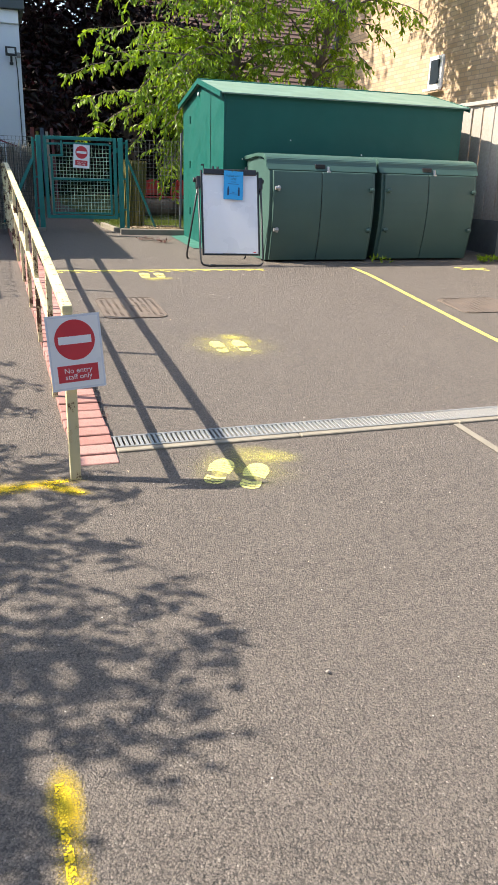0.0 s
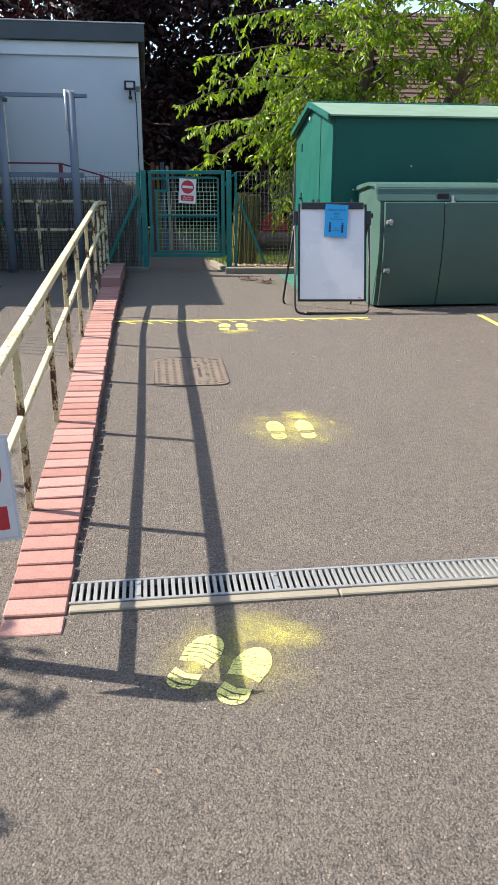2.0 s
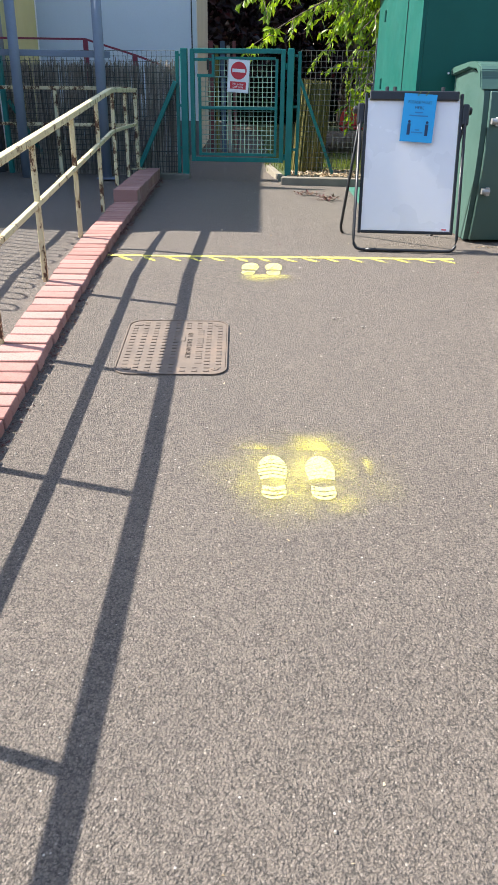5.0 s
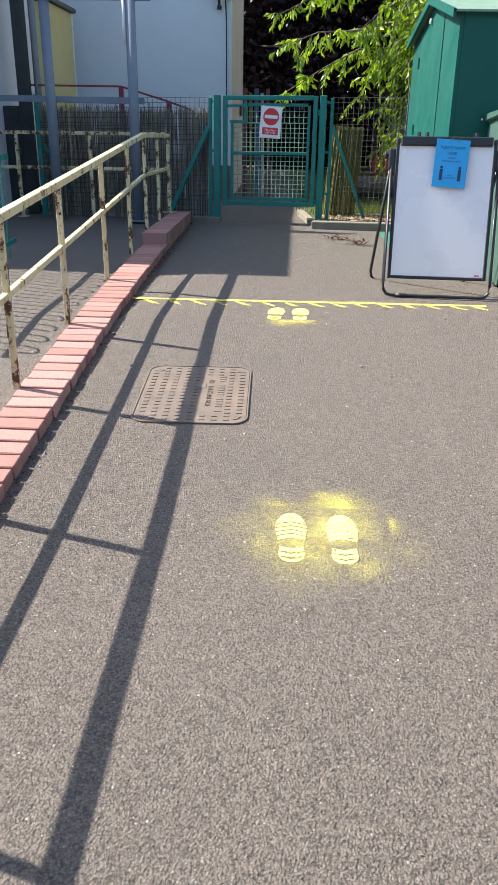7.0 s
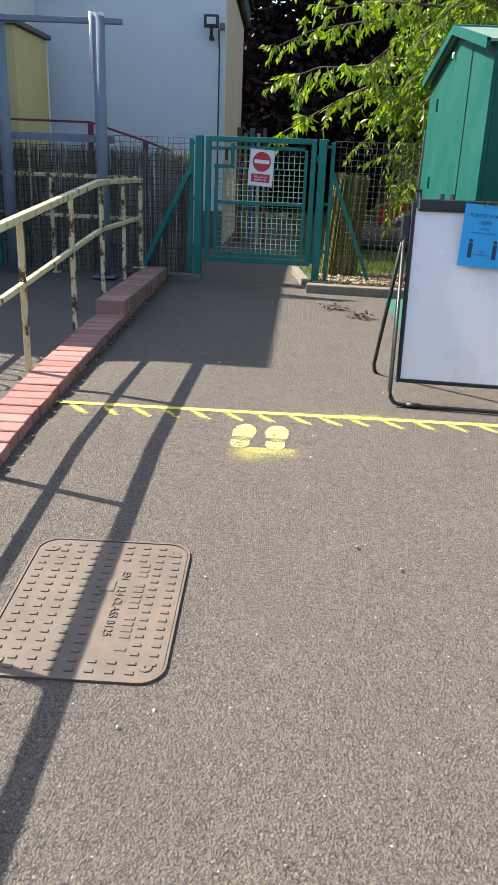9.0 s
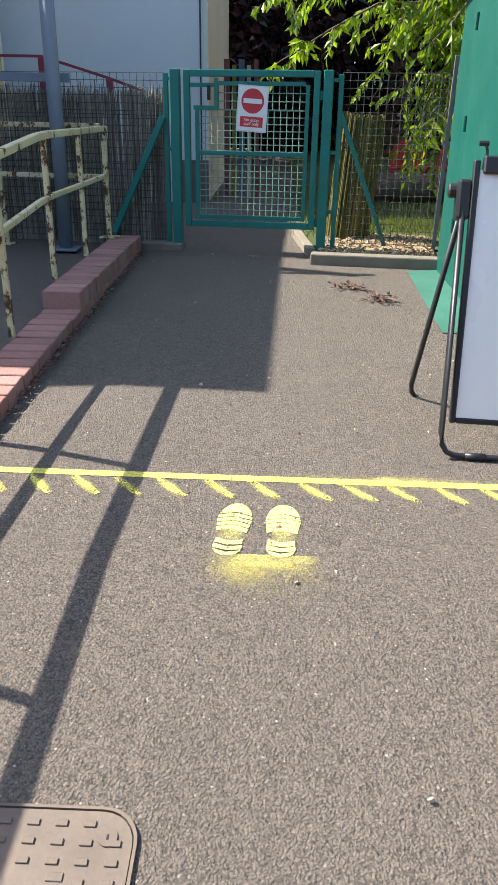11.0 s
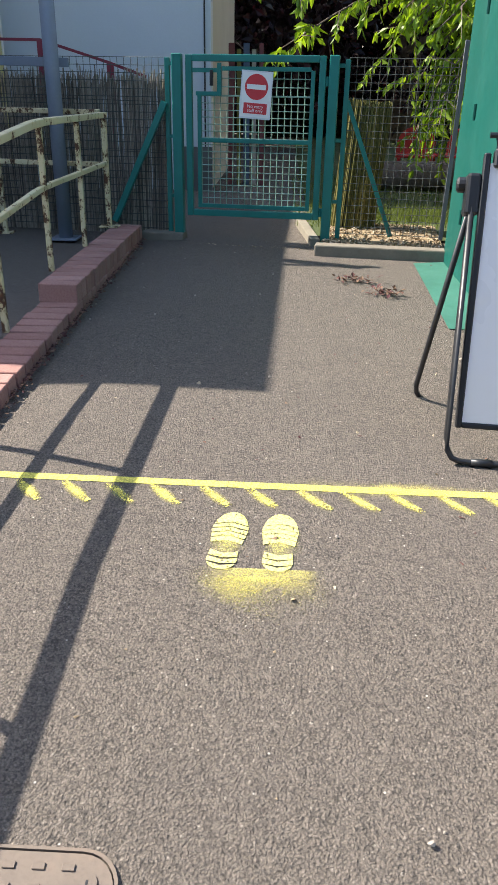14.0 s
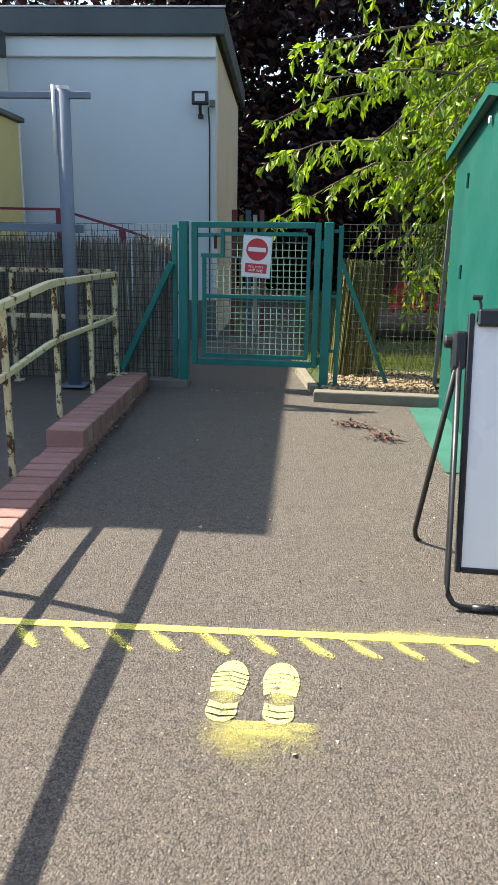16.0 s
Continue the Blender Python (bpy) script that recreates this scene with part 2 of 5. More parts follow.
BIN_LID = plain("lid_green_plastic", (0.054, 0.118, 0.095), 0.45, 0.0, 0.10, 1.4, 220, 0.2, 0.001)
GATE_GREEN = plain("gate_green_coating", (0.008, 0.185, 0.165), 0.4, 0.0, 0.15, 5, 150, 0.06, 0.001)
WIRE_GREEN = plain("green_coated_wire", (0.22, 0.36, 0.30), 0.4, 0.2, 0.15, 5, 150, 0.02, 0.001)
WIRE_GREY = plain("weathered_wire", (0.075, 0.085, 0.08), 0.55, 0.3, 0.2, 5, 150, 0.02, 0.001)
RENDER_WHITE = plain("painted_white_render", (0.60, 0.645, 0.70), 0.85, 0, 0.05, 0.9, 70, 0.25, 0.003)
BOARD_WHITE = plain("white_fascia_board", (0.72, 0.76, 0.80), 0.6, 0, 0.04, 0.9, 50, 0.05, 0.002)
FASCIA = plain("slate_grey_fascia", (0.055, 0.072, 0.080), 0.55, 0, 0.14, 2, 60)
CREAM_WALL = plain("cream_side_wall", (0.52, 0.495, 0.41), 0.85, 0, 0.08, 1.2, 60, 0.2, 0.003)
YELLOW_WALL = plain("pale_yellow_wall", (0.56, 0.50, 0.25), 0.8, 0, 0.06, 1.5, 60)
PLINTH = plain("plinth_grey", (0.13, 0.13, 0.13), 0.9, 0, 0.2, 3, 50, 0.3, 0.004)
POLE_GREY = plain("blue_grey_paint", (0.17, 0.21, 0.27), 0.55, 0, 0.12, 3, 60)
RED_PAINT = plain("dark_red_paint", (0.21, 0.022, 0.045), 0.5, 0, 0.15, 4, 60)
BLACK = plain("black_plastic", (0.018, 0.019, 0.022), 0.4, 0, 0.2, 6, 120, 0.1)
GREY_PLASTIC = plain("grey_plastic", (0.16, 0.17, 0.18), 0.5, 0, 0.1, 6, 120, 0.1)
WHITEBOARD = plain("whiteboard_enamel", (0.80, 0.80, 0.82), 0.3, 0, 0.02, 1.5, 20, 0.01)
PAPER = plain("white_paper", (0.82, 0.82, 0.82), 0.35, 0, 0.02, 8, 60, 0.02)
PAPER_EDGE = plain("laminate_film", (0.72, 0.74, 0.78), 0.12, 0, 0.03, 8, 60, 0.02)
PAPER_BLUE = plain("blue_paper", (0.02, 0.36, 0.72), 0.5, 0, 0.03, 8, 60, 0.02)
INK = plain("dark_blue_ink", (0.015, 0.04, 0.10), 0.6)
INK_SOFT = plain("pale_blue_ink", (0.03, 0.20, 0.45), 0.6)
SIGN_RED = plain("sign_red", (0.62, 0.045, 0.06), 0.4, 0, 0.04, 9, 60, 0.02)
TWIG = plain("brown_twig", (0.13, 0.085, 0.055), 0.9, 0, 0.25, 9, 60, 0.5)
BARK = plain("tree_bark", (0.14, 0.105, 0.085), 0.92, 0, 0.35, 5, 45, 0.8, 0.01, None, (1, 1, 0.4))
LEAF = leaf_material("cherry_leaf", (0.110, 0.205, 0.018), (0.285, 0.415, 0.040), (1.0, 1.0, 0.35))
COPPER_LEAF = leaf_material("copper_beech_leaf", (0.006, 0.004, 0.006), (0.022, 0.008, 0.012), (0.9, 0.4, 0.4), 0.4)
# Hedge leaves in a shaded colour, for the dark ground behind the gate.
SHADE_LEAF = leaf_material("shaded_hedge_leaf", (0.008, 0.016, 0.007), (0.022, 0.038, 0.014), (0.6, 0.9, 0.3))
GRASS = grass_material()
BLADE = leaf_material("grass_blade", (0.06, 0.09, 0.02), (0.13, 0.17, 0.045), (1.0, 1.0, 0.5), 0.7)
REED = island_material("reed_cane", ((0.0, (0.11, 0.098, 0.082)), (0.5, (0.29, 0.257, 0.215)), (1.0, (0.48, 0.43, 0.36))))
CANE = island_material("yellow_cane", ((0.0, (0.06, 0.062, 0.018)), (0.5, (0.13, 0.122, 0.035)), (1.0, (0.24, 0.21, 0.075))))
GRAVEL = island_material("gravel_and_chips", ((0.0, (0.20, 0.14, 0.085)), (0.5, (0.38, 0.295, 0.19)), (1.0, (0.58, 0.49, 0.36))))
LITTER = island_material("dry_leaf", ((0.0, (0.075, 0.028, 0.032)), (0.5, (0.15, 0.070, 0.062)), (1.0, (0.27, 0.18, 0.12))))
PEBBLE = plain("pale_pebble", (0.36, 0.32, 0.27), 0.85)
TIMBER = island_material("weathered_fence_board", ((0.0, (0.26, 0.235, 0.20)), (0.5, (0.34, 0.305, 0.265)), (1.0, (0.42, 0.38, 0.335))), 0.9, 25.0)
# Timber screen colour, used for dark shade fill as well.
DARK_TIMBER_AND_FILL = plain("dark_stained_timber_and_shade_fill", (0.028, 0.034, 0.036), 0.7, 0, 0.25, 3, 40, 0.3, 0.004)
HOUSE_BRICK = house_brick_material()
ROOF_TILE = island_material("brown_roof_tile", ((0.0, (0.10, 0.062, 0.050)), (0.5, (0.14, 0.088, 0.070)), (1.0, (0.18, 0.12, 0.095))))
UPVC = plain("white_upvc", (0.78, 0.78, 0.78), 0.35, 0, 0.03)
PANE = plain("dark_window_glass", (0.03, 0.04, 0.05), 0.06, 0, 0.05, 2, 10, 0.0)
RED_SEAT = plain("red_plastic", (0.50, 0.03, 0.03), 0.35, 0, 0.06)
BLUE_TOY = plain("blue_plastic", (0.03, 0.12, 0.30), 0.4)
GREEN_MAT = plain("green_base_board", (0.045, 0.165, 0.125), 0.55, 0, 0.12, 3, 80)
# Board paints muted and darkened: the shade they stand in is in the colour.
SHADED_RED = plain("shaded_red_paint", (0.17, 0.055, 0.06), 0.8, 0, 0.25, 6, 60)
SHADED_BLUE = plain("shaded_blue_paint", (0.08, 0.12, 0.19), 0.8, 0, 0.25, 6, 60)
LAMP_GLASS = plain("frosted_lamp_glass", (0.55, 0.58, 0.60), 0.15, 0, 0.04)
STEEL = plain("worn_steel", (0.45, 0.45, 0.44), 0.35, 0.8, 0.15, 10, 100)


# ---- building helpers ----
def mesh_object(name, bm, material, smooth=False):
    me = bpy.data.meshes.new(name)
    bm.to_mesh(me)
    bm.free()
    me.materials.append(material)
    if smooth:
        me.polygons.foreach_set("use_smooth", [True] * len(me.polygons))
    return new(name, me)


def thing(name, m, label, category, group="", kind=""):
    """An empty at the base of a thing."""
    ob = new(name)
    ob.empty_display_size = 0.1
    ob.matrix_basis = m
    return tagged(ob, label, category, group, kind)


def part(name, bm, material, parent, label="", smooth=False):
    ob = mesh_object(name, bm, material, smooth)
    ob.parent = parent
    return tagged(ob, label)


def share(name, me, parent, m):
    """A piece that shares its mesh with its fellows."""
    ob = new(name, me)
    ob.parent = parent
    ob.matrix_basis = m
    return ob


def solid(bm, pts_low, pts_high):
    """A closed prism between two rings of as many points."""
    lo = [bm.verts.new(p) for p in pts_low]
    hi = [bm.verts.new(p) for p in pts_high]
    n = len(lo)
    bm.faces.new(lo[::-1])
    bm.faces.new(hi)
    for i in range(n):
        bm.faces.new((lo[i], lo[(i + 1) % n], hi[(i + 1) % n], hi[i]))
    return lo + hi


def box(bm, x0, y0, z0, x1, y1, z1, bevel=0.0, seg=1):
    vs = solid(bm, [(x0, y0, z0), (x1, y0, z0), (x1, y1, z0), (x0, y1, z0)], [(x0, y0, z1), (x1, y0, z1), (x1, y1, z1), (x0, y1, z1)])
    if bevel:
        es = list({e for v in vs for e in v.link_edges})
        bmesh.ops.bevel(bm, geom=es, offset=bevel, segments=seg, affect="EDGES", profile=0.5)
    return bm


def one_box(x0, y0, z0, x1, y1, z1, bevel=0.0, seg=1):
    return box(bmesh.new(), x0, y0, z0, x1, y1, z1, bevel, seg)


def ring_frame(d):
    d = d.normalized()
    a = d.cross(Vector((0, 0, 1)) if abs(d.z) < 0.9 else Vector((0, 1, 0))).normalized()
    return a, d.cross(a)


def tube(bm, pts, radii, n=8, cap=True):
    """A round bar through points; radii: one number or one for each point."""
    pts = [Vector(p) for p in pts]
    if isinstance(radii, (int, float)):
        radii = [radii] * len(pts)
    rings = []
    for i, p in enumerate(pts):
        d = (pts[min(i + 1, len(pts) - 1)] - pts[max(i - 1, 0)])
        a, b = ring_frame(d)
        rings.append([bm.verts.new(p + radii[i] * (math.cos(2 * math.pi * k / n) * a + math.sin(2 * math.pi * k / n) * b)) for k in range(n)])
    for r, s in zip(rings, rings[1:]):
        for k in range(n):
            bm.faces.new((r[k], r[(k + 1) % n], s[(k + 1) % n], s[k]))
    if cap:
        bm.faces.new(rings[0][::-1])
        bm.faces.new(rings[-1])
    return bm


def beam(bm, p, q, w, h, bevel=0.0):
    """A rectangular bar from p to q, w wide (level) and h high."""
    p, q = Vector(p), Vector(q)
    a, b = ring_frame(q - p)
    ring = [(-1, -1), (1, -1), (1, 1), (-1, 1)]
    vs = solid(bm, [p + a * (w / 2 * i) + b * (h / 2 * j) for i, j in ring], [q + a * (w / 2 * i) + b * (h / 2 * j) for i, j in ring])
    if bevel:
        es = list({e for v in vs for e in v.link_edges})
        bmesh.ops.bevel(bm, geom=es, offset=bevel, segments=2, affect="EDGES", profile=0.5)
    return bm


def disc(bm, x, y, z, r, h, n=20):
    ring = [(x + r * math.cos(2 * math.pi * k / n), y + r * math.sin(2 * math.pi * k / n)) for k in range(n)]
    solid(bm, [(a, b, z) for a, b in ring], [(a, b, z + h) for a, b in ring])
    return bm


GROUND_Y = (-60, -2, -0.2, 2.97, 4.76, 6.95, 8.25, 11.05, 13.8, 80)
GROUND_Z = (-0.6, 0.10, 0.17, 0.37, 0.505, 0.70, 0.765, 0.85, 0.90, 1.2)


def gz(y):
    return float(np.interp(y, GROUND_Y, GROUND_Z))


def drape(bm, outline, lift=0.004, step=0.0):
    """A thin patch on the ground: a polygon of (x, y), laid on the slope."""
    vs = [bm.verts.new((x, y, gz(y) + lift)) for x, y in outline]
    f = bm.faces.new(vs)
    if f.calc_area() and f.normal.z < 0:
        f.normal_flip()
    return bm


def words(text, size, depth=0.001):
    """A mesh of raised letters, centred, in the plane of x and y."""
    cu = bpy.data.curves.new("letters", "FONT")
    cu.body, cu.size, cu.extrude = text, size, depth
    cu.align_x, cu.align_y, cu.resolution_u = "CENTER", "CENTER", 3
    ob = bpy.data.objects.new("letters", cu)
    scene.collection.objects.link(ob)
    bpy.context.view_layer.update()
    me = bpy.data.meshes.new_from_object(ob.evaluated_get(bpy.context.evaluated_depsgraph_get()))
    bpy.data.objects.remove(ob)
    bm = bmesh.new()
    bm.from_mesh(me)
    bpy.data.meshes.remove(me)
    return bm


# ---- ground ----
def build_ground():
    """One sheet to the horizon, sunk along the drain."""
    xs = [-400, -150, -60, -20, -8, -3, 0, 1.317, 1.322, 1.75, 2.4, 3.4, 4.6, 5.85, 5.86, 9, 14, 25, 60, 150, 400]
    ys = sorted({-400, -150, *GROUND_Y, -20, -8, 1.4, 3.135, 3.14, 3.275, 3.28, 9.6, 12.4, 20, 35, 150, 400})
    bm = bmesh.new()
    rows = []
    for y in ys:
        row = []
        for x in xs:
            sunk = 0.09 if 3.138 < y < 3.278 and 1.32 < x < 5.855 else 0.0
            dip = 0.025 if 7.6 < y < 11.2 and 1.2 < x < 1.5 else 0.0
            row.append(bm.verts.new((x, y, gz(y) - sunk - dip)))
        rows.append(row)
    for a, b in zip(rows, rows[1:]):
        for i in range(len(xs) - 1):
            bm.faces.new((a[i], a[i + 1], b[i + 1], b[i]))
    return tagged(mesh_object("ground", bm, ASPHALT), "worn grey tarmac yard sloping up to a gate", "ground", kind="structure")


build_ground()


def build_lawn():
    bm = bmesh.new()
    xs, ys = np.linspace(2.62, 30, 16), np.linspace(11.42, 46, 16)
    rows = [[bm.verts.new((x, y - 0.12 * min(x - 1.5, 2.0) if y < 11.5 else y, gz(y) + 0.02 + 0.03 * noise.noise((x, y, 0)))) for x in xs] for y in ys]
    for a, b in zip(rows, rows[1:]):
        for i in range(len(xs) - 1):
            bm.faces.new((a[i], a[i + 1], b[i + 1], b[i]))
    return tagged(mesh_object("lawn", bm, GRASS, True), "dry patchy mown grass behind the fence", "lawn", kind="structure")


build_lawn()


# ---- white building and its wing ----
def building_part(name, bm, mat, parent, label="", smooth=False):
    return part(name, bm, mat, parent, label, smooth)


house_w = thing("school_building", pose(0, 0, 0), "flat-roofed white rendered building with a dark slate-grey fascia", "building")
building_part("wall", one_box(-0.72, 13.98, 0.55, 1.60, 14.22, 4.09), RENDER_WHITE, house_w, "white rendered front wall")
building_part("wall", one_box(1.36, 14.225, 0.55, 1.60, 17.9, 4.09), CREAM_WALL, house_w, "cream painted side wall")
building_part("wall", one_box(-8, 17.7, 0.55, 1.355, 17.9, 4.09), RENDER_WHITE, house_w)
building_part("fascia_board", one_box(-0.70, 13.935, 3.905, 1.60, 13.977, 4.105, 0.006), BOARD_WHITE, house_w, "white board under the fascia")
building_part("fascia_board", one_box(-0.72, 13.86, 4.107, 1.70, 13.93, 4.355, 0.008), FASCIA, house_w)
building_part("fascia_board", one_box(1.64, 13.932, 4.107, 1.70, 17.96, 4.355, 0.008), FASCIA, house_w)
building_part("roof", one_box(-8, 13.932, 4.17, 1.638, 17.9, 4.345), PLINTH, house_w, "flat felt roof")
building_part("edge_trim", one_box(-0.72, 13.85, 4.357, 1.712, 13.88, 4.375, 0.003), STEEL, house_w, "bright metal roof edge")


def skewed(bm):
    """The wing stands a few degrees askew to the yard."""
    bmesh.ops.translate(bm, verts=bm.verts, vec=(-0.07, 0, 0))
    bmesh.ops.rotate(bm, verts=bm.verts, cent=(-0.82, 9.17, 0), matrix=Matrix.Rotation(radians(-3.3), 3, "Z"))
    return bm


building_part("wall", skewed(one_box(-1.08, 9.40, 0.55, -0.88, 13.97, 3.90)), RENDER_WHITE, house_w, "white rendered wing wall")
building_part("wall", skewed(one_box(-8, 9.40, 0.55, -1.085, 9.60, 3.90)), RENDER_WHITE, house_w)
building_part("fascia_board", skewed(one_box(-0.875, 9.17, 3.86, -0.82, 13.84, 4.11, 0.008)), FASCIA, house_w)
building_part("fascia_board", skewed(one_box(-8, 9.17, 3.86, -0.878, 9.225, 4.11, 0.008)), FASCIA, house_w)
building_part("roof", skewed(one_box(-8, 9.23, 3.92, -0.878, 13.84, 4.10)), PLINTH, house_w)
building_part("yellow_bay", skewed(one_box(-0.875, 12.75, 0.80, -0.68, 13.70, 3.20, 0.006)), YELLOW_WALL, house_w, "pale yellow boxed-out bay")
building_part("bay_roof", skewed(one_box(-0.875, 12.70, 3.205, -0.63, 13.76, 3.255, 0.006)), PLINTH, house_w, "grey bay capping")
building_part("plinth", one_box(1.3, 13.960, 0.75, 1.615, 13.977, 1.35), PLINTH, house_w, "grey plinth")
building_part("corner_trim", skewed(one_box(-0.715, 13.703, 0.80, -0.675, 13.74, 3.20, 0.003)), UPVC, house_w, "white corner trim of the bay")
building_part("cable", tube(bmesh.new(), [(1.52, 13.968, 3.42), (1.535, 13.968, 3.2), (1.54, 13.968, 0.9)], 0.008, 6), BLACK, house_w, "black cable")

lamp = thing("floodlight", Matrix.LocRotScale((1.445, 13.98, 3.395), None, (1.05, 1.05, 1.05)), "black wall-mounted floodlight under the fascia", "floodlight")
lb = bmesh.new()
box(lb, -0.085, -0.16, 0.02, 0.085, -0.10, 0.15, 0.012, 2)
part("housing", lb, BLACK, lamp)
part("lens", one_box(-0.052, -0.165, 0.052, 0.052, -0.1605, 0.122), LAMP_GLASS, lamp, "pale frosted glass front")
part("bracket", tube(bmesh.new(), [(0, -0.13, 0.02), (0, -0.11, -0.05), (0, 0, -0.06)], 0.018, 8), BLACK, lamp)
part("sensor", one_box(-0.028, -0.10, -0.10, 0.028, -0.04, -0.055, 0.01, 2), BLACK, lamp, "black sensor knob")
part("junction_box", one_box(0.085, -0.03, 0.02, 0.145, -0.001, 0.09, 0.006), GREY_PLASTIC, lamp, "grey junction box")

# ---- brick kerb ----
kerb = thing("brick_kerb", pose(0, 0, 0), "red brick-on-edge kerb climbing beside a handrail", "kerb", kind="structure")


def kerb_top(y):
    return gz(y) + 0.048 * min(1.0, max(0.0, (y - 2.9) / 1.2)) + 0.004


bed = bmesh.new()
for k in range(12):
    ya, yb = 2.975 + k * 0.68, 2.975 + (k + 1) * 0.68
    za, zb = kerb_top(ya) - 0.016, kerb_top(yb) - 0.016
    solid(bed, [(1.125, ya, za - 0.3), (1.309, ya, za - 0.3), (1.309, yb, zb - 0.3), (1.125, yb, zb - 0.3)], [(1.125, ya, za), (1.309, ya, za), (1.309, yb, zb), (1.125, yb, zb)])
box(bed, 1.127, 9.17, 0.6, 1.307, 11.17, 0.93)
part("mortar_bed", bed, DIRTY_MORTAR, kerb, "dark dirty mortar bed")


def brick_mesh(name, w, d, h):
    me = bpy.data.meshes.new(name)
    bm = one_box(-d / 2, -w / 2, -h, d / 2, w / 2, 0, 0.004)
    bm.to_mesh(me)
    bm.free()
    me.materials.append(BRICK)
    return me


edge_brick = brick_mesh("brick", 0.0905, 0.208, 0.10)
PITCH = 0.1035
rng = random.Random(4)
for k in range(60):
    y = 3.024 + k * PITCH
    slope = math.degrees(math.atan2(kerb_top(y + 0.03) - kerb_top(y - 0.03), 0.06))
    share("brick", edge_brick, kerb, pose(1.217 + rng.uniform(-0.004, 0.004), y, kerb_top(y) + rng.uniform(-0.002, 0.002), slope + rng.uniform(-0.6, 0.6), rng.uniform(-0.8, 0.8), rng.uniform(-1.2, 1.2)))
for k in range(19):
    y = 9.205 + k * PITCH
    share("brick", edge_brick, kerb, pose(1.217 + rng.uniform(-0.004, 0.004), y, 0.942 + 0.006 * (y - 9.2) + rng.uniform(-0.002, 0.002), rng.uniform(-0.6, 0.6), rng.uniform(-0.8, 0.8), rng.uniform(-1.2, 1.2)))
    share("brick", edge_brick, kerb, pose(1.219, y + rng.uniform(-0.003, 0.003), 0.842 + 0.006 * (y - 9.2), 0, 0, rng.uniform(-1.2, 1.2)))


# ---- handrail ----
def rail_top(y):
    return 1.11 + (min(y, 9.42) - 2.87) * (1.715 - 1.11) / (9.42 - 2.87)


railing = thing("handrail", pose(1.105, 2.87, gz(2.87)), "low cream-painted steel handrail with rust patches", "handrail", kind="structure")
RX, RB = 1.105, Vector((1.105, 2.87, gz(2.87)))


def rail_part(name, bm, label="", mat=None):
    bmesh.ops.translate(bm, verts=bm.verts, vec=-RB)
    return part(name, bm, mat or CREAM, railing, label)


for rise, w, h in ((0.0, 0.043, 0.038), (-0.32, 0.030, 0.030)):
    bm = bmesh.new()
    pts = [(RX, 2.85, rail_top(2.85) + rise), (RX, 9.30, rail_top(9.30) + rise), (RX, 9.42, rail_top(9.42) + rise - 0.004), (RX, 9.55, rail_top(9.6) + rise), (RX, 11.02, rail_top(11) + rise + 0.005)]
    for p, q in zip(pts, pts[1:]):
        beam(bm, Vector(p) - (Vector(q) - Vector(p)).normalized() * 0.004, q, w, h, 0.006)
    rail_part("top_rail" if rise == 0 else "middle_rail", bm, "", CREAM_CLEAN)
for y in (2.87, 3.812, 4.853, 5.764, 6.673, 7.723, 8.66, 9.46, 10.23, 10.99):
    base = 0.945 if y > 9.15 else (gz(y) - 0.02 if y < 3 else kerb_top(y) - 0.004)
    thick = 0.046 if y == 2.87 else (0.036 if y > 10.5 else 0.029)
    rail_part("post", beam(bmesh.new(), (RX, y, base), (RX, y, rail_top(y) - 0.02), thick, thick, 0.004), "", CREAM_CLEAN if y < 3 else CREAM)
rail_part("foot_plate", one_box(RX - 0.07, 10.93, 0.953, RX + 0.07, 11.05, 0.962, 0.002))

back = thing("handrail", pose(1.05, 11.12, gz(11.1)), "thin cream-painted steel rail across a lane end", "handrail", kind="structure")
for z in (0.885, 0.53):
    part("rail", beam(bmesh.new(), (0.0, 0.0, z), (-3.4, 0.40, z), 0.035, 0.035, 0.005), CREAM, back)
for d in (0.82, 1.65, 2.5, 3.3):
    part("post", beam(bmesh.new(), (-d, 0.118 * d, 0.0), (-d, 0.118 * d, 0.87), 0.036, 0.036, 0.004), CREAM, back)
    part("foot_plate", one_box(-d - 0.06, 0.118 * d - 0.05, 0.0, -d + 0.06, 0.118 * d + 0.05, 0.012), CREAM, back)


# ---- grey canopy frame ----
canopy = thing("canopy_frame", pose(0.757, 11.03, gz(11.03)), "blue-grey steel canopy frame with two poles and a crossbeam", "canopy frame", kind="structure")
part("pole", tube(bmesh.new(), [(0, 0, 0), (0, 0, 2.16)], 0.052, 14), POLE_GREY, canopy, "", True)
part("pole", tube(bmesh.new(), [(-0.875, 0.05, 0), (-0.875, 0.05, 2.16)], 0.052, 14), POLE_GREY, canopy, "", True)
part("crossbeam", beam(bmesh.new(), (0.20, 0.0, 2.125), (-2.6, 0.05, 2.135), 0.05, 0.045, 0.004), POLE_GREY, canopy)
part("crossbeam", beam(bmesh.new(), (0.10, 0.07, 1.20), (-2.6, 0.17, 1.23), 0.03, 0.06, 0.004), POLE_GREY, canopy)
part("conduit", tube(bmesh.new(), [(-0.062, -0.02, 1.72), (-0.062, -0.02, 2.19)], 0.016, 8), UPVC, canopy, "white plastic conduit", True)
part("base_plate", one_box(-0.10, -0.10, 0.0, 0.10, 0.10, 0.015, 0.003), POLE_GREY, canopy)
part("cap", tube(bmesh.new(), [(0, 0, 2.161), (0, 0, 2.185)], 0.05, 14), UPVC, canopy, "pale end cap")


# ---- gate and mesh fence ----
GATE = pose(1.612, 11.21, 0.86, 0, 0, -6.8)
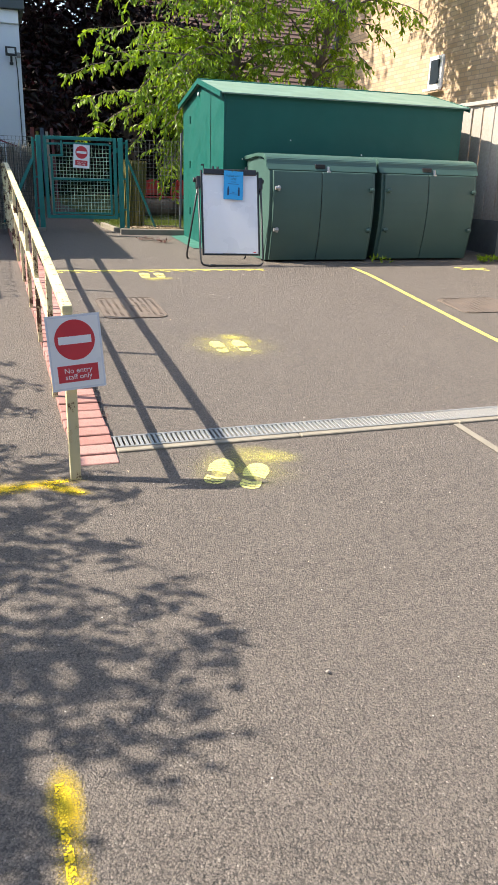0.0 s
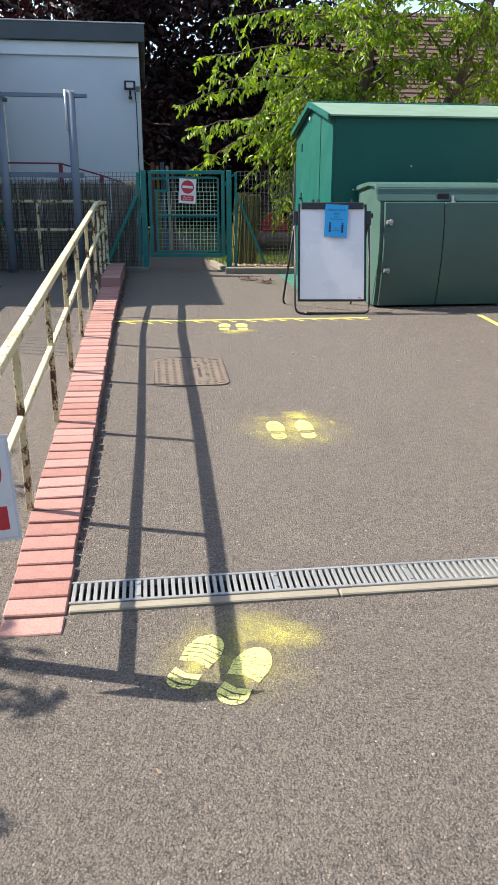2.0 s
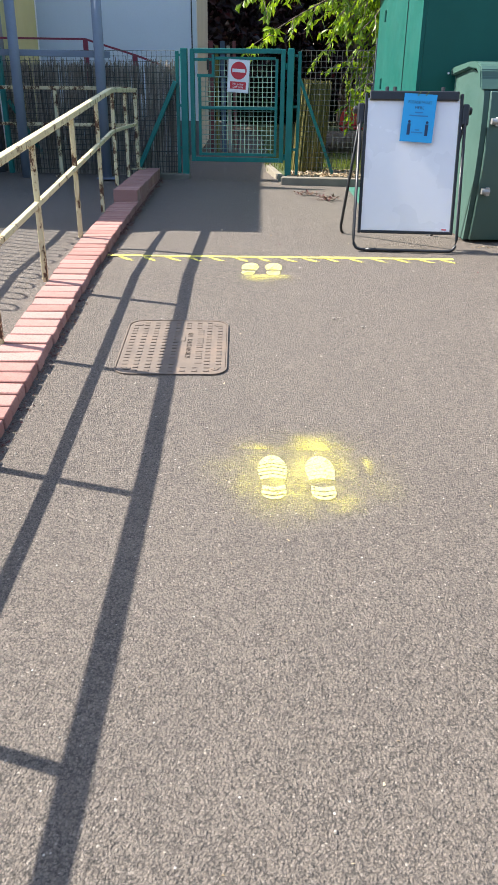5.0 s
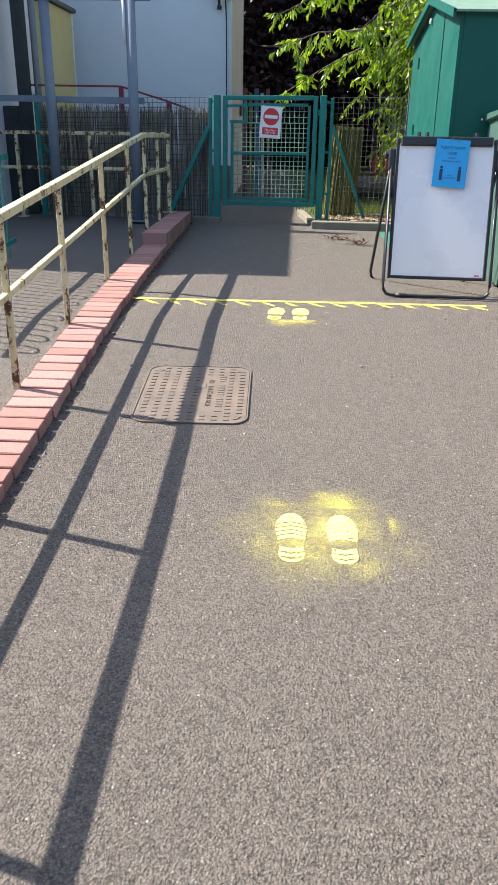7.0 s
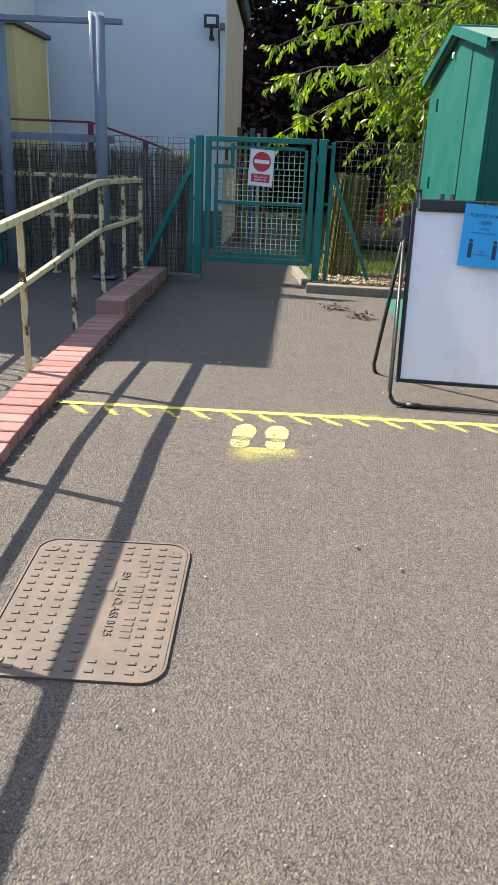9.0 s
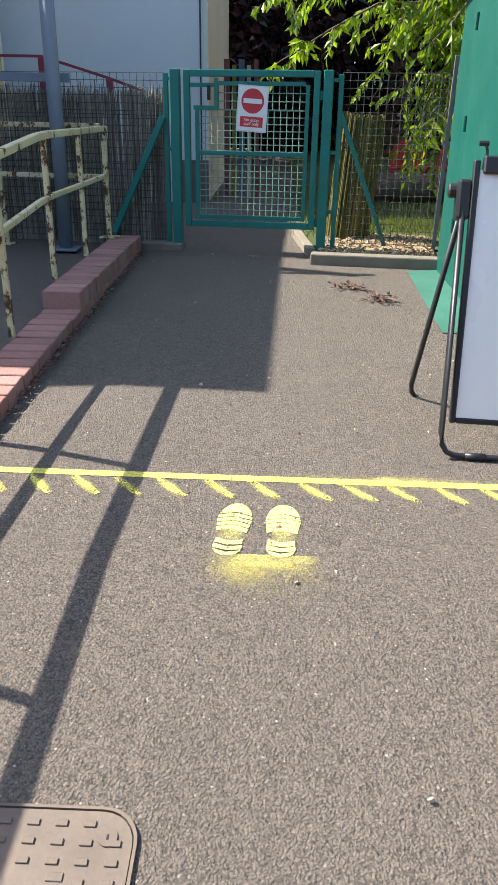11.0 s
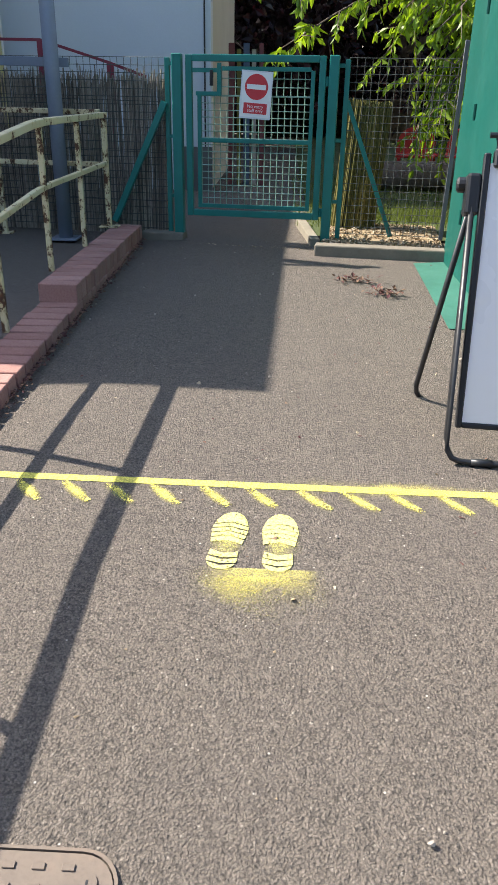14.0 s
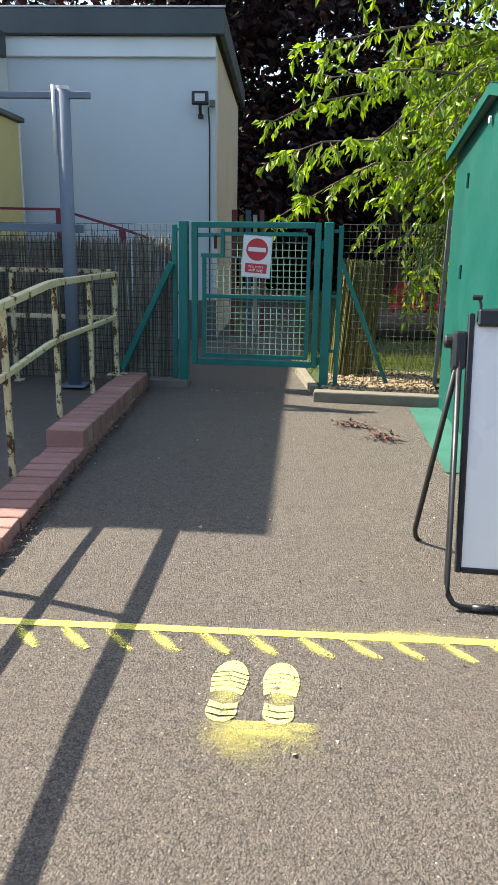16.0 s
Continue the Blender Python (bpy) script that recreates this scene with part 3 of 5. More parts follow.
FZ = 1.258


def mesh_panel(name, parent, x0, x1, z0, z1, pitch, r, mat, y=0.0, sag=0.0, keep=None):
    """Welded or woven wire: every wire a thin bar of its own in one panel."""
    bm = bmesh.new()
    rnd = random.Random(int(x0 * 100) + 7)
    n = max(1, round((x1 - x0) / pitch))
    for i in range(n + 1):
        x = x0 + (x1 - x0) * i / n
        jit = rnd.uniform(-sag, sag)
        tube(bm, [(x, y, z0), (x + jit, y + r, (z0 + z1) / 2), (x, y, z1)], r, 4, False)
    n = max(1, round((z1 - z0) / pitch))
    for i in range(n + 1):
        z = z0 + (z1 - z0) * i / n
        jit = rnd.uniform(-sag, sag)
        tube(bm, [(x0, y - r, z), ((x0 + x1) / 2, y - r, z + jit), (x1, y - r, z)], r, 4, False)
    return part(name, bm, mat, parent)


gate = thing("gate", GATE, "closed green steel gate with mesh infill", "gate")
GX0, GX1 = 0.062, 1.055
for p, q in (((GX0 + 0.02, 0, 0.165), (GX0 + 0.02, 0, FZ)), ((GX1 - 0.02, 0, 0.165), (GX1 - 0.02, 0, FZ))):
    part("stile", beam(bmesh.new(), p, q, 0.045, 0.045, 0.004), GATE_GREEN, gate)
for z in (0.188, 1.238):
    part("rail", beam(bmesh.new(), (GX0 + 0.044, 0, z), (GX1 - 0.044, 0, z), 0.045, 0.045, 0.004), GATE_GREEN, gate)
part("rail", beam(bmesh.new(), (GX0 + 0.09, 0, 0.70), (GX1 - 0.075, 0, 0.70), 0.03, 0.03, 0.003), GATE_GREEN, gate)
for p, q in (((GX0 + 0.095, 0, 0.225), (GX0 + 0.095, 0, 1.00)), ((GX1 - 0.085, 0, 0.225), (GX1 - 0.085, 0, 1.165)), ((GX0 + 0.24, 0, 1.02), (GX0 + 0.24, 0, 1.206)), ((GX0 + 0.07, 0, 1.01), (GX0 + 0.255, 0, 1.01)), ((GX0 + 0.26, 0, 1.172), (GX1 - 0.1, 0, 1.172)), ((GX0 + 0.045, 0, 1.160), (GX0 + 0.225, 0, 1.160)), ((GX0 + 0.11, 0, 0.240), (GX1 - 0.1, 0, 0.240))):
    part("flat_bar", beam(bmesh.new(), p, q, 0.028, 0.028, 0.002), GATE_GREEN, gate)
mesh_panel("mesh", gate, GX0 + 0.11, GX1 - 0.09, 0.250, 0.995, 0.048, 0.0032, WIRE_GREEN)
mesh_panel("mesh", gate, GX0 + 0.258, GX1 - 0.09, 1.00, 1.165, 0.048, 0.0032, WIRE_GREEN)
part("latch", beam(bmesh.new(), (GX0 + 0.19, -0.03, 1.06), (GX0 + 0.19, -0.03, 1.16), 0.022, 0.03, 0.003), BLACK, gate, "black latch handle")
for z in (0.22, 1.10):
    hb = tube(bmesh.new(), [(GX1 + 0.015, 0, z - 0.03), (GX1 + 0.015, 0, z + 0.03)], 0.016, 8)
    beam(hb, (GX1 - 0.01, 0, z), (GX1 + 0.06, 0, z), 0.02, 0.035)
    part("hinge", hb, GATE_GREEN, gate)

fence = thing("mesh_fence", GATE, "green chain-link fence with square posts and raking braces", "fence", kind="structure")
for x in (-0.005, 1.115):
    part("gate_post", one_box(x - 0.034, -0.034, -0.02, x + 0.034, 0.034, FZ + 0.005, 0.004), GATE_GREEN, fence)
for x in (-0.085, 1.205):
    part("post", beam(bmesh.new(), (x, 0.03, 0.02), (x, 0.03, FZ - 0.02), 0.035, 0.035, 0.003), GATE_GREEN, fence)
    for z in (0.30, 0.72, 1.20):
        xa, xb = (x + 0.017, -0.039) if x < 0 else (1.149, x - 0.017)
        part("clip", beam(bmesh.new(), (xa, 0.01, z), (xb, 0.01, z), 0.02, 0.025), GATE_GREEN, fence)
part("brace", beam(bmesh.new(), (1.215, 0.03, 0.98), (1.60, 0.06, 0.06), 0.032, 0.032, 0.003), GATE_GREEN, fence)
part("brace", beam(bmesh.new(), (-0.10, -0.01, 0.95), (-0.52, -0.02, 0.10), 0.045, 0.045, 0.003), GATE_GREEN, fence)
part("brace", beam(bmesh.new(), (-1.98, 0.06, 0.75), (-1.55, 0.10, 0.02), 0.04, 0.04, 0.003), GATE_GREEN, fence)
part("post", beam(bmesh.new(), (-2.02, 0.03, 0.0), (-2.02, 0.03, FZ), 0.05, 0.05, 0.003), GATE_GREEN, fence)
part("post", beam(bmesh.new(), (1.965, 0.0, 0.06), (1.985, -0.02, 1.36), 0.03, 0.03, 0.003), GREY_PLASTIC, fence, "grey end post beside a shed")
mesh_panel("mesh", fence, 1.215, 1.955, 0.07, 1.25, 0.052, 0.0022, WIRE_GREY, 0.035, 0.006)
mesh_panel("mesh", fence, -2.0, -0.10, 0.05, 1.24, 0.052, 0.0022, WIRE_GREY, 0.035, 0.006)

screen = thing("reed_screen", GATE, "weathered grey reed screening tied behind a wire fence", "screen")
bm = bmesh.new()
rnd = random.Random(11)
for layer in range(3):
    x = -2.0
    while x < -0.12:
        r = rnd.uniform(0.0022, 0.0048)
        top = 1.135 - 0.03 * layer + rnd.uniform(-0.045, 0.03) + (0.045 if rnd.random() < 0.08 else 0)
        lean = rnd.uniform(-0.035, 0.035)
        yy = 0.060 + 0.013 * layer + rnd.uniform(0, 0.010)
        tube(bm, [(x, yy, 0.0), (x + lean * 0.5, yy, 0.55), (x + lean, yy + rnd.uniform(-0.008, 0.008), top)], r, 4)
        x += r * rnd.uniform(1.5, 2.6)
tagged(part("cane_mat", bm, REED, screen), kind="stuff")
for z in (0.25, 0.6, 0.95):
    part("binding_wire", tube(bmesh.new(), [(-2.0, 0.052, z), (-1.0, 0.05, z + 0.01), (-0.12, 0.052, z)], 0.002, 4), WIRE_GREY, screen, "thin dark binding wire")

red_rail = thing("red_railing", pose(0, 0, 0), "dark red painted steel railing behind reed screening", "railing")
RP = [(-0.6, 11.66, 2.222), (0.519, 11.62, 2.217), (1.056, 11.556, 2.067), (1.33, 11.53, 1.977)]
bm = bmesh.new()
for p, q in zip(RP, RP[1:]):
    beam(bm, p, q, 0.014, 0.020)
part("top_rail", bm, RED_PAINT, red_rail)
for x, y, z in RP[1:3]:
    part("post", beam(bmesh.new(), (x, y, 0.87), (x, y, z), 0.05, 0.04, 0.003), RED_PAINT, red_rail)

dark = thing("timber_screen", pose(-0.95, 11.62, gz(11.6)), "dark stained timber screen panel with a corner post", "screen", kind="structure")
part("panel", one_box(-0.35, -0.02, 0.05, 0.33, 0.03, 1.15, 0.004), DARK_TIMBER_AND_FILL, dark)
part("post", one_box(0.335, -0.06, 0.0, 0.46, 0.05, 2.6, 0.006), DARK_TIMBER_AND_FILL, dark)
part("downpipe", tube(bmesh.new(), [(0.53, 0.06, 0.0), (0.53, 0.06, 2.5)], 0.038, 10), GREY_PLASTIC, dark, "grey rainwater pipe", True)

# kerb and gravel strip beside the gate
strip = thing("concrete_edging", GATE, "pale concrete edging under a wire fence", "edging", kind="structure")
part("edging", one_box(1.07, -0.42, -0.05, 1.98, -0.30, 0.055, 0.01, 2), SHADED_EDGING, strip)
part("edging", one_box(-0.30, -0.08, -0.05, 0.035, 0.06, 0.035, 0.01, 2), SHADED_EDGING, strip)
part("edging", beam(bmesh.new(), (1.05, -0.10, 0.0), (0.85, 0.75, 0.03), 0.07, 0.09, 0.006), CONCRETE, strip)
gravel = thing("gravel_strip", GATE, "pale gravel and dry leaf chips along a fence foot", "gravel", kind="stuff")
bm = bmesh.new()
box(bm, 1.13, -0.295, -0.03, 1.98, 0.9, 0.028)
rnd = random.Random(21)
for _ in range(1500):
    x, y = rnd.uniform(1.10, 1.97), rnd.uniform(-0.29, 0.85)
    s = rnd.uniform(0.006, 0.02)
    c = Vector((x, y, 0.03 + s * 0.3))
    vs = [bm.verts.new(c + Vector((rnd.uniform(-1, 1), rnd.uniform(-1, 1), rnd.uniform(-0.4, 0.6))).normalized() * s) for _ in range(5)]
    for f in ((0, 1, 2), (0, 2, 3), (0, 3, 4), (1, 2, 3), (2, 3, 4), (1, 3, 4)):
        bm.faces.new([vs[i] for i in f])
tagged(part("chips", bm, GRAVEL, gravel), kind="stuff")


# ---- signs ----
def no_entry_sign(name, m, label):
    s = thing(name, m, label, "sign", "no entry notices")
    part("sheet", one_box(-0.112, -0.0012, -0.155, 0.112, 0, 0.155), PAPER_EDGE, s, "clear laminate border")
    part("paper", one_box(-0.103, -0.0022, -0.145, 0.103, -0.0013, 0.145), PAPER, s)
    bm = bmesh.new()
    ring = [(0.083 * math.cos(2 * math.pi * k / 40), 0.052 + 0.083 * math.sin(2 * math.pi * k / 40)) for k in range(40)]
    solid(bm, [(a, -0.0023, b) for a, b in ring], [(a, -0.0032, b) for a, b in ring])
    part("red_disc", bm, SIGN_RED, s)
    part("white_bar", one_box(-0.068, -0.0042, 0.036, 0.068, -0.0033, 0.068), PAPER, s)
    part("red_panel", one_box(-0.084, -0.0032, -0.122, 0.084, -0.0023, -0.052, 0.0004), SIGN_RED, s)
    for line, z in (("No entry", -0.075), ("staff only", -0.101)):
        tb = words(line, 0.031, 0.0004)
        bmesh.ops.transform(tb, matrix=pose(0, -0.0036, z, 90, 0, 0), verts=tb.verts)
        part("lettering", tb, PAPER, s, "white lettering")
    return s


no_entry_sign("no_entry_sign", GATE @ pose(0.572, -0.026, 1.005, 0, 3.5, 0), "laminated no-entry notice tied to a green gate")
no_entry_sign("no_entry_sign", pose(1.130, 2.832, 0.935, -4, -3.0, 6), "laminated no-entry notice taped to a handrail end post")


# ---- drain ----
drain = thing("drain_channel", pose(1.325, 3.135, gz(3.2)), "galvanised slotted drain grating set in the tarmac", "drain", kind="structure")
SL = math.degrees(math.atan2(0.1, 1.585))
slot = bpy.data.meshes.new("bar")
bm = one_box(-0.0066, 0.012, -0.012, 0.0066, 0.128, 0.005, 0.001)
bm.to_mesh(slot)
bm.free()
slot.materials.append(GALV_AND_LIT_HINGE)
for k in range(9):
    x0 = k * 0.5
    bm = bmesh.new()
    for ya, yb in ((0.0, 0.012), (0.128, 0.140)):
        box(bm, x0 + 0.001, ya, -0.02, x0 + 0.499, yb, 0.007, 0.0015)
    box(bm, x0 + 0.225, 0.012, -0.012, x0 + 0.247, 0.128, 0.004)
    disc(bm, x0 + 0.236, 0.032, 0.004, 0.008, 0.003, 10)
    disc(bm, x0 + 0.236, 0.108, 0.004, 0.008, 0.003, 10)
    bmesh.ops.rotate(bm, verts=bm.verts, cent=(0, 0, 0), matrix=Matrix.Rotation(radians(SL), 3, "X"))
    part("grate_frame", bm, GALV_AND_LIT_HINGE, drain)
    for i in range(20):
        x = x0 + 0.0125 + i * 0.025
        if abs(x - x0 - 0.236) > 0.014:
            share("bar", slot, drain, pose(x, 0, 0, SL, 0, 0))
sump = bmesh.new()
box(sump, 0.0, 0.006, -0.088, 4.5, 0.134, -0.06)
part("sump", sump, DARK_SUMP, drain, "dark silted channel bottom")
for k in range(5):
    part("edging", one_box(k * 0.95 + 0.003, -0.048, -0.05, k * 0.95 + 0.947, -0.003, 0.003, 0.004), CONCRETE, drain, "pale concrete edging strip")
seam = bmesh.new()
drape(seam, [(3.18, 3.10), (3.225, 3.10), (3.26, 1.0), (3.215, 1.0)], 0.003)
tagged(mesh_object("patch_seam", seam, CONCRETE), "pale filled seam across the tarmac", "seam", kind="structure")


# ---- manhole covers ----
def manhole(m, w, d, label, lettered):
    """A rectangular cast cover with rounded corners and a grid of raised studs."""
    c = thing("manhole_cover", m, label, "manhole cover", "manhole covers", "structure")

    def rounded(w, d, r, n=6):
        pts = []
        for cx, cy, a in ((w / 2 - r, d / 2 - r, 0), (-w / 2 + r, d / 2 - r, 90), (-w / 2 + r, -d / 2 + r, 180), (w / 2 - r, -d / 2 + r, 270)):
            pts += [(cx + r * math.cos(radians(a + 90 * k / n)), cy + r * math.sin(radians(a + 90 * k / n))) for k in range(n + 1)]
        return pts

    rim, lip, plate = rounded(w, d, 0.07), rounded(w - 0.012, d - 0.012, 0.066), rounded(w - 0.017, d - 0.017, 0.064)
    bm = bmesh.new()
    loops = [[bm.verts.new((x, y, z)) for x, y in ring] for ring, z in ((rim, -0.02), (rim, 0.006), (lip, 0.006), (lip, -0.004))]
    for a, b in zip(loops, loops[1:]):
        for i in range(len(a)):
            bm.faces.new((a[i], a[(i + 1) % len(a)], b[(i + 1) % len(a)], b[i]))
    part("surround", bm, IRON, c)
    bm = bmesh.new()
    solid(bm, [(x, y, -0.015) for x, y in plate], [(x, y, 0.003) for x, y in plate])
    part("plate", bm, IRON, c)
    stud = bpy.data.meshes.new("stud")
    sb = one_box(-0.0115, -0.0062, 0.0, 0.0115, 0.0062, 0.0034, 0.001)
    sb.to_mesh(stud)
    sb.free()
    stud.materials.append(IRON)
    cols, rows = round((w - 0.06) / 0.050), round((d - 0.06) / 0.034)
    for i in range(cols):
        for j in range(rows):
            x, y = -w / 2 + 0.04 + i * (w - 0.08) / (cols - 1), -d / 2 + 0.035 + j * (d - 0.07) / (rows - 1)
            if lettered and w / 2 - 0.205 < x < w / 2 - 0.10 and -0.22 < y < 0.20:
                continue
            if abs(x) > w / 2 - 0.06 and abs(y) > d / 2 - 0.07:
                continue
            share("stud", stud, c, pose(x, y, 0.003))
    for sx, sy in ((1, 1), (-1, -1), (-1, 1), (1, -1)):
        kb = bmesh.new()
        disc(kb, sx * (w / 2 - 0.055), sy * (d / 2 - 0.06), 0.0031, 0.018, 0.003, 18)
        part("key_hole", kb, IRON, c)
        part("keyhole_slot", one_box(sx * (w / 2 - 0.055) - 0.002, sy * (d / 2 - 0.06) - 0.005, 0.0062, sx * (w / 2 - 0.055) + 0.002, sy * (d / 2 - 0.06) + 0.005, 0.0066), BLACK, c)
    if lettered:
        tb = words("EN   124 CLASS B125", 0.034, 0.0015)
        bmesh.ops.transform(tb, matrix=pose(w / 2 - 0.185, 0.0, 0.0045, 0, 0, -90), verts=tb.verts)
        part("lettering", tb, IRON, c, "raised cast lettering")
        for k in range(16):
            if k in (3, 9, 14):
                continue
            y = 0.19 - k * 0.026
            part("cast_mark", one_box(w / 2 - 0.148, y - 0.008, 0.0031, w / 2 - 0.118, y + 0.008, 0.0055, 0.001), IRON, c)
        part("badge", one_box(w / 2 - 0.25, 0.05, 0.0031, w / 2 - 0.205, 0.105, 0.0055, 0.001), IRON, c)
    return c


TILT = math.degrees(math.atan2(0.195, 2.19))
manhole(pose(1.893, 5.866, gz(5.866) + 0.002, TILT, 0, 0), 0.50, 0.65, "rusty cast-iron manhole cover with raised studs", True)
manhole(pose(5.10, 5.63, gz(5.63) + 0.002, TILT, 0, 0), 0.62, 0.52, "rusty cast-iron manhole cover near a yellow line", False)


# ---- yellow markings ----
def line_strip(name, pts, width, mat, label, lift=0.002, group=""):
    bm = bmesh.new()
    for (xa, ya), (xb, yb) in zip(pts, pts[1:]):
        n = max(2, int(math.hypot(xb - xa, yb - ya) / 0.15))
        nx, ny = -(yb - ya), xb - xa
        k = width / 2 / math.hypot(nx, ny)
        prev = None
        for i in range(n + 1):
            x, y = xa + (xb - xa) * i / n, ya + (yb - ya) * i / n
            row = [bm.verts.new((x + s * nx * k, y + s * ny * k, gz(y + s * ny * k) + lift)) for s in (-1, 1)]
            if prev:
                f = bm.faces.new((prev[0], row[0], row[1], prev[1]))
            prev = row
    bmesh.ops.recalc_face_normals(bm, faces=bm.faces)
    for f in bm.faces:
        if f.normal.z < 0:
            f.normal_flip()
    return tagged(mesh_object(name, bm, mat), label, "floor marking", group)


line_strip("tape_line", [(1.33, 7.430), (2.2395, 7.415)], 0.036, YELLOW_SOLID, "yellow floor tape across the tarmac")
line_strip("tape_line", [(2.2415, 7.415), (3.14, 7.402), (3.60, 7.396)], 0.036, YELLOW_SOLID, "yellow floor tape across the tarmac")
dashes = random.Random(17)
DASHES = [(1.411 + k * 0.1485 + dashes.uniform(-0.008, 0.008), 0.100 + dashes.uniform(-0.012, 0.012)) for k in range(15)]
for x, run in DASHES:
    line_strip("spray_dash", [(x, 7.398), (x + run, 7.285)], 0.023, YELLOW_THIN, "slanted yellow sprayed dash below floor tape", 0.0035, "sprayed dashes")
line_strip("yellow_line", [(4.68, 7.44), (4.54, 4.50), (4.48, 3.35)], 0.05, YELLOW, "straight yellow line painted on tarmac")
line_strip("yellow_cross", [(5.97, 7.38), (6.30, 7.16)], 0.05, YELLOW, "yellow painted cross on tarmac")
line_strip("yellow_cross", [(5.95, 7.20), (6.34, 7.30)], 0.045, YELLOW, "yellow painted cross on tarmac", 0.006)
line_strip("ochre_line", [(0.2, 2.775), (0.80, 2.815), (1.07, 2.845)], 0.034, ORANGE_SPRAY, "ochre sprayed guide line by a handrail post")
line_strip("ochre_line", [(0.98, 2.80), (1.12, 2.70)], 0.022, ORANGE_SPRAY, "ochre sprayed guide stroke by a handrail post", 0.006)
line_strip("ochre_line", [(0.875, 1.20), (0.885, 0.30), (0.89, -0.6)], 0.022, ORANGE_SPRAY, "ochre sprayed guide line on tarmac", 0.004)


def overspray(x, y, rx, ry, label, turn=0, mat=None, upper=False):
    """A soft patch of droplets: a disc of radius 1, scaled to its size."""
    bm = bmesh.new()
    n, rows = 24, []
    for j in range(1, 6):
        rows.append([bm.verts.new((j / 5 * math.cos(2 * math.pi * k / n), j / 5 * math.sin(2 * math.pi * k / n), 0)) for k in range(n)])
    mid = bm.verts.new((0, 0, 0))
    ca, sa = math.cos(radians(turn)), math.sin(radians(turn))
    for v in bm.verts:
        v.co.z = gz(y + v.co.x * rx * sa + v.co.y * ry * ca) - gz(y) + 0.003
    for k in range(n):
        bm.faces.new((mid, rows[0][k], rows[0][(k + 1) % n]))
        for a, b in zip(rows, rows[1:]):
            bm.faces.new((a[k], b[k], b[(k + 1) % n], a[(k + 1) % n]))
    if upper:
        bmesh.ops.delete(bm, geom=[v for v in bm.verts if v.co.y < -0.01], context="VERTS")
    ob = mesh_object("paint_overspray", bm, mat or FAINT_SPRAY)
    ob.matrix_basis = Matrix.LocRotScale((x, y, gz(y)), Euler((0, 0, radians(turn))), (rx, ry, 1))
    return tagged(ob, label, "paint stain")


def sole(length, width, groove):
    """Pads of one stencilled shoe print, heel at 0 and toe towards +y, as rings of points."""
    def half(t):
        if t < 0.36:
            return width * 0.40 * math.sqrt(max(0.0, 1 - (max(0.0, 0.16 - t) / 0.16) ** 2)) * (1 - 0.10 * max(0.0, t - 0.16) / 0.2)
        return width * 0.5 * math.sqrt(max(0.0, 1 - (max(0.0, t - 0.64) / 0.362) ** 2)) * (1 - 0.16 * max(0.0, 0.66 - t) / 0.24)

    heel = [0.0, 0.115, 0.21, 0.31]
    fore = [0.43, 0.515, 0.595, 0.675, 0.755, 1.0]
    pads = []
    for marks in (heel, fore):
        for a, b in zip(marks, marks[1:]):
            a2, b2 = a + (groove if a > marks[0] else 0.0), b - (groove if b < marks[-1] else 0.0)
            ca = 0.0 if a == 0.0 else (0.055 if a >= 0.43 else -0.03)
            cb = 0.0 if b == 1.0 else (0.055 if b > 0.43 else -0.05)
            ss = np.linspace(-1, 1, 9)
            low = [(half(a2) * u, (a2 + ca * (1 - abs(u))) * length) for u in ss]
            high = [(half(b2) * u, (b2 + cb * (1 - abs(u))) * length) for u in ss[::-1]]
            if a == 0.0:
                low = [(half(0.004) * u, 0.004 * length) for u in (-1, 1)]
            if b == 1.0:
                high = [(half(0.997) * u, 0.997 * length) for u in (1, -1)]
            inner = [a2 + (b2 - a2) * k / 9 for k in range(1, 9)]
            pads.append(low + [(half(t), t * length) for t in inner] + high + [(-half(t), t * length) for t in inner[::-1]])
    return pads


def footprints(cx, cy, turn, gap, label, broad=0.112, splay=(0, 0)):
    """A pair of sprayed shoe prints; cx, cy: the middle between the heels."""
    fp = thing("footprint_marking", pose(cx, cy, gz(cy)), label, "floor marking", "waiting footprints")
    for side, grooves, extra in ((-1, 0.0095, splay[0]), (1, 0.0045, splay[1])):
        a = radians(turn + extra)
        for pad in sole(0.280, broad, grooves):
            bm = bmesh.new()
            vs = []
            for px, py in pad:
                x = side * gap / 2 * math.cos(radians(turn)) + px * math.cos(a) - py * math.sin(a)
                y = side * gap / 2 * math.sin(radians(turn)) + px * math.sin(a) + py * math.cos(a)
                vs.append(bm.verts.new((x, y, gz(cy + y) - gz(cy) + 0.0035)))
            f = bm.faces.new(vs)
            f.normal_update()
            if f.normal.z < 0:
                f.normal_flip()
            part("sole_pad", bm, YELLOW_PRINT, fp)
    return fp


footprints(2.397, 4.585, -1, 0.165, "yellow stencilled shoe prints on tarmac beyond the drain", 0.104, (1, 1))
footprints(2.323, 6.970, -1, 0.156, "yellow stencilled shoe prints below the floor tape", 0.106, (-5, -2))
footprints(1.745, 2.628, -30, 0.165, "yellow stencilled shoe prints before the drain", 0.120)
for cx, cy, ang in ((2.397, 4.585, -1), (2.325, 6.972, -5), (1.745, 2.628, -30)):
    for side in (-1, 1):
        a = radians(ang)
        overspray(cx + side * 0.076 * math.cos(a) - 0.14 * math.sin(a), cy + side * 0.076 * math.sin(a) + 0.14 * math.cos(a), 0.088, 0.185, "yellow paint halo round a shoe print", ang, HALO_SPRAY)
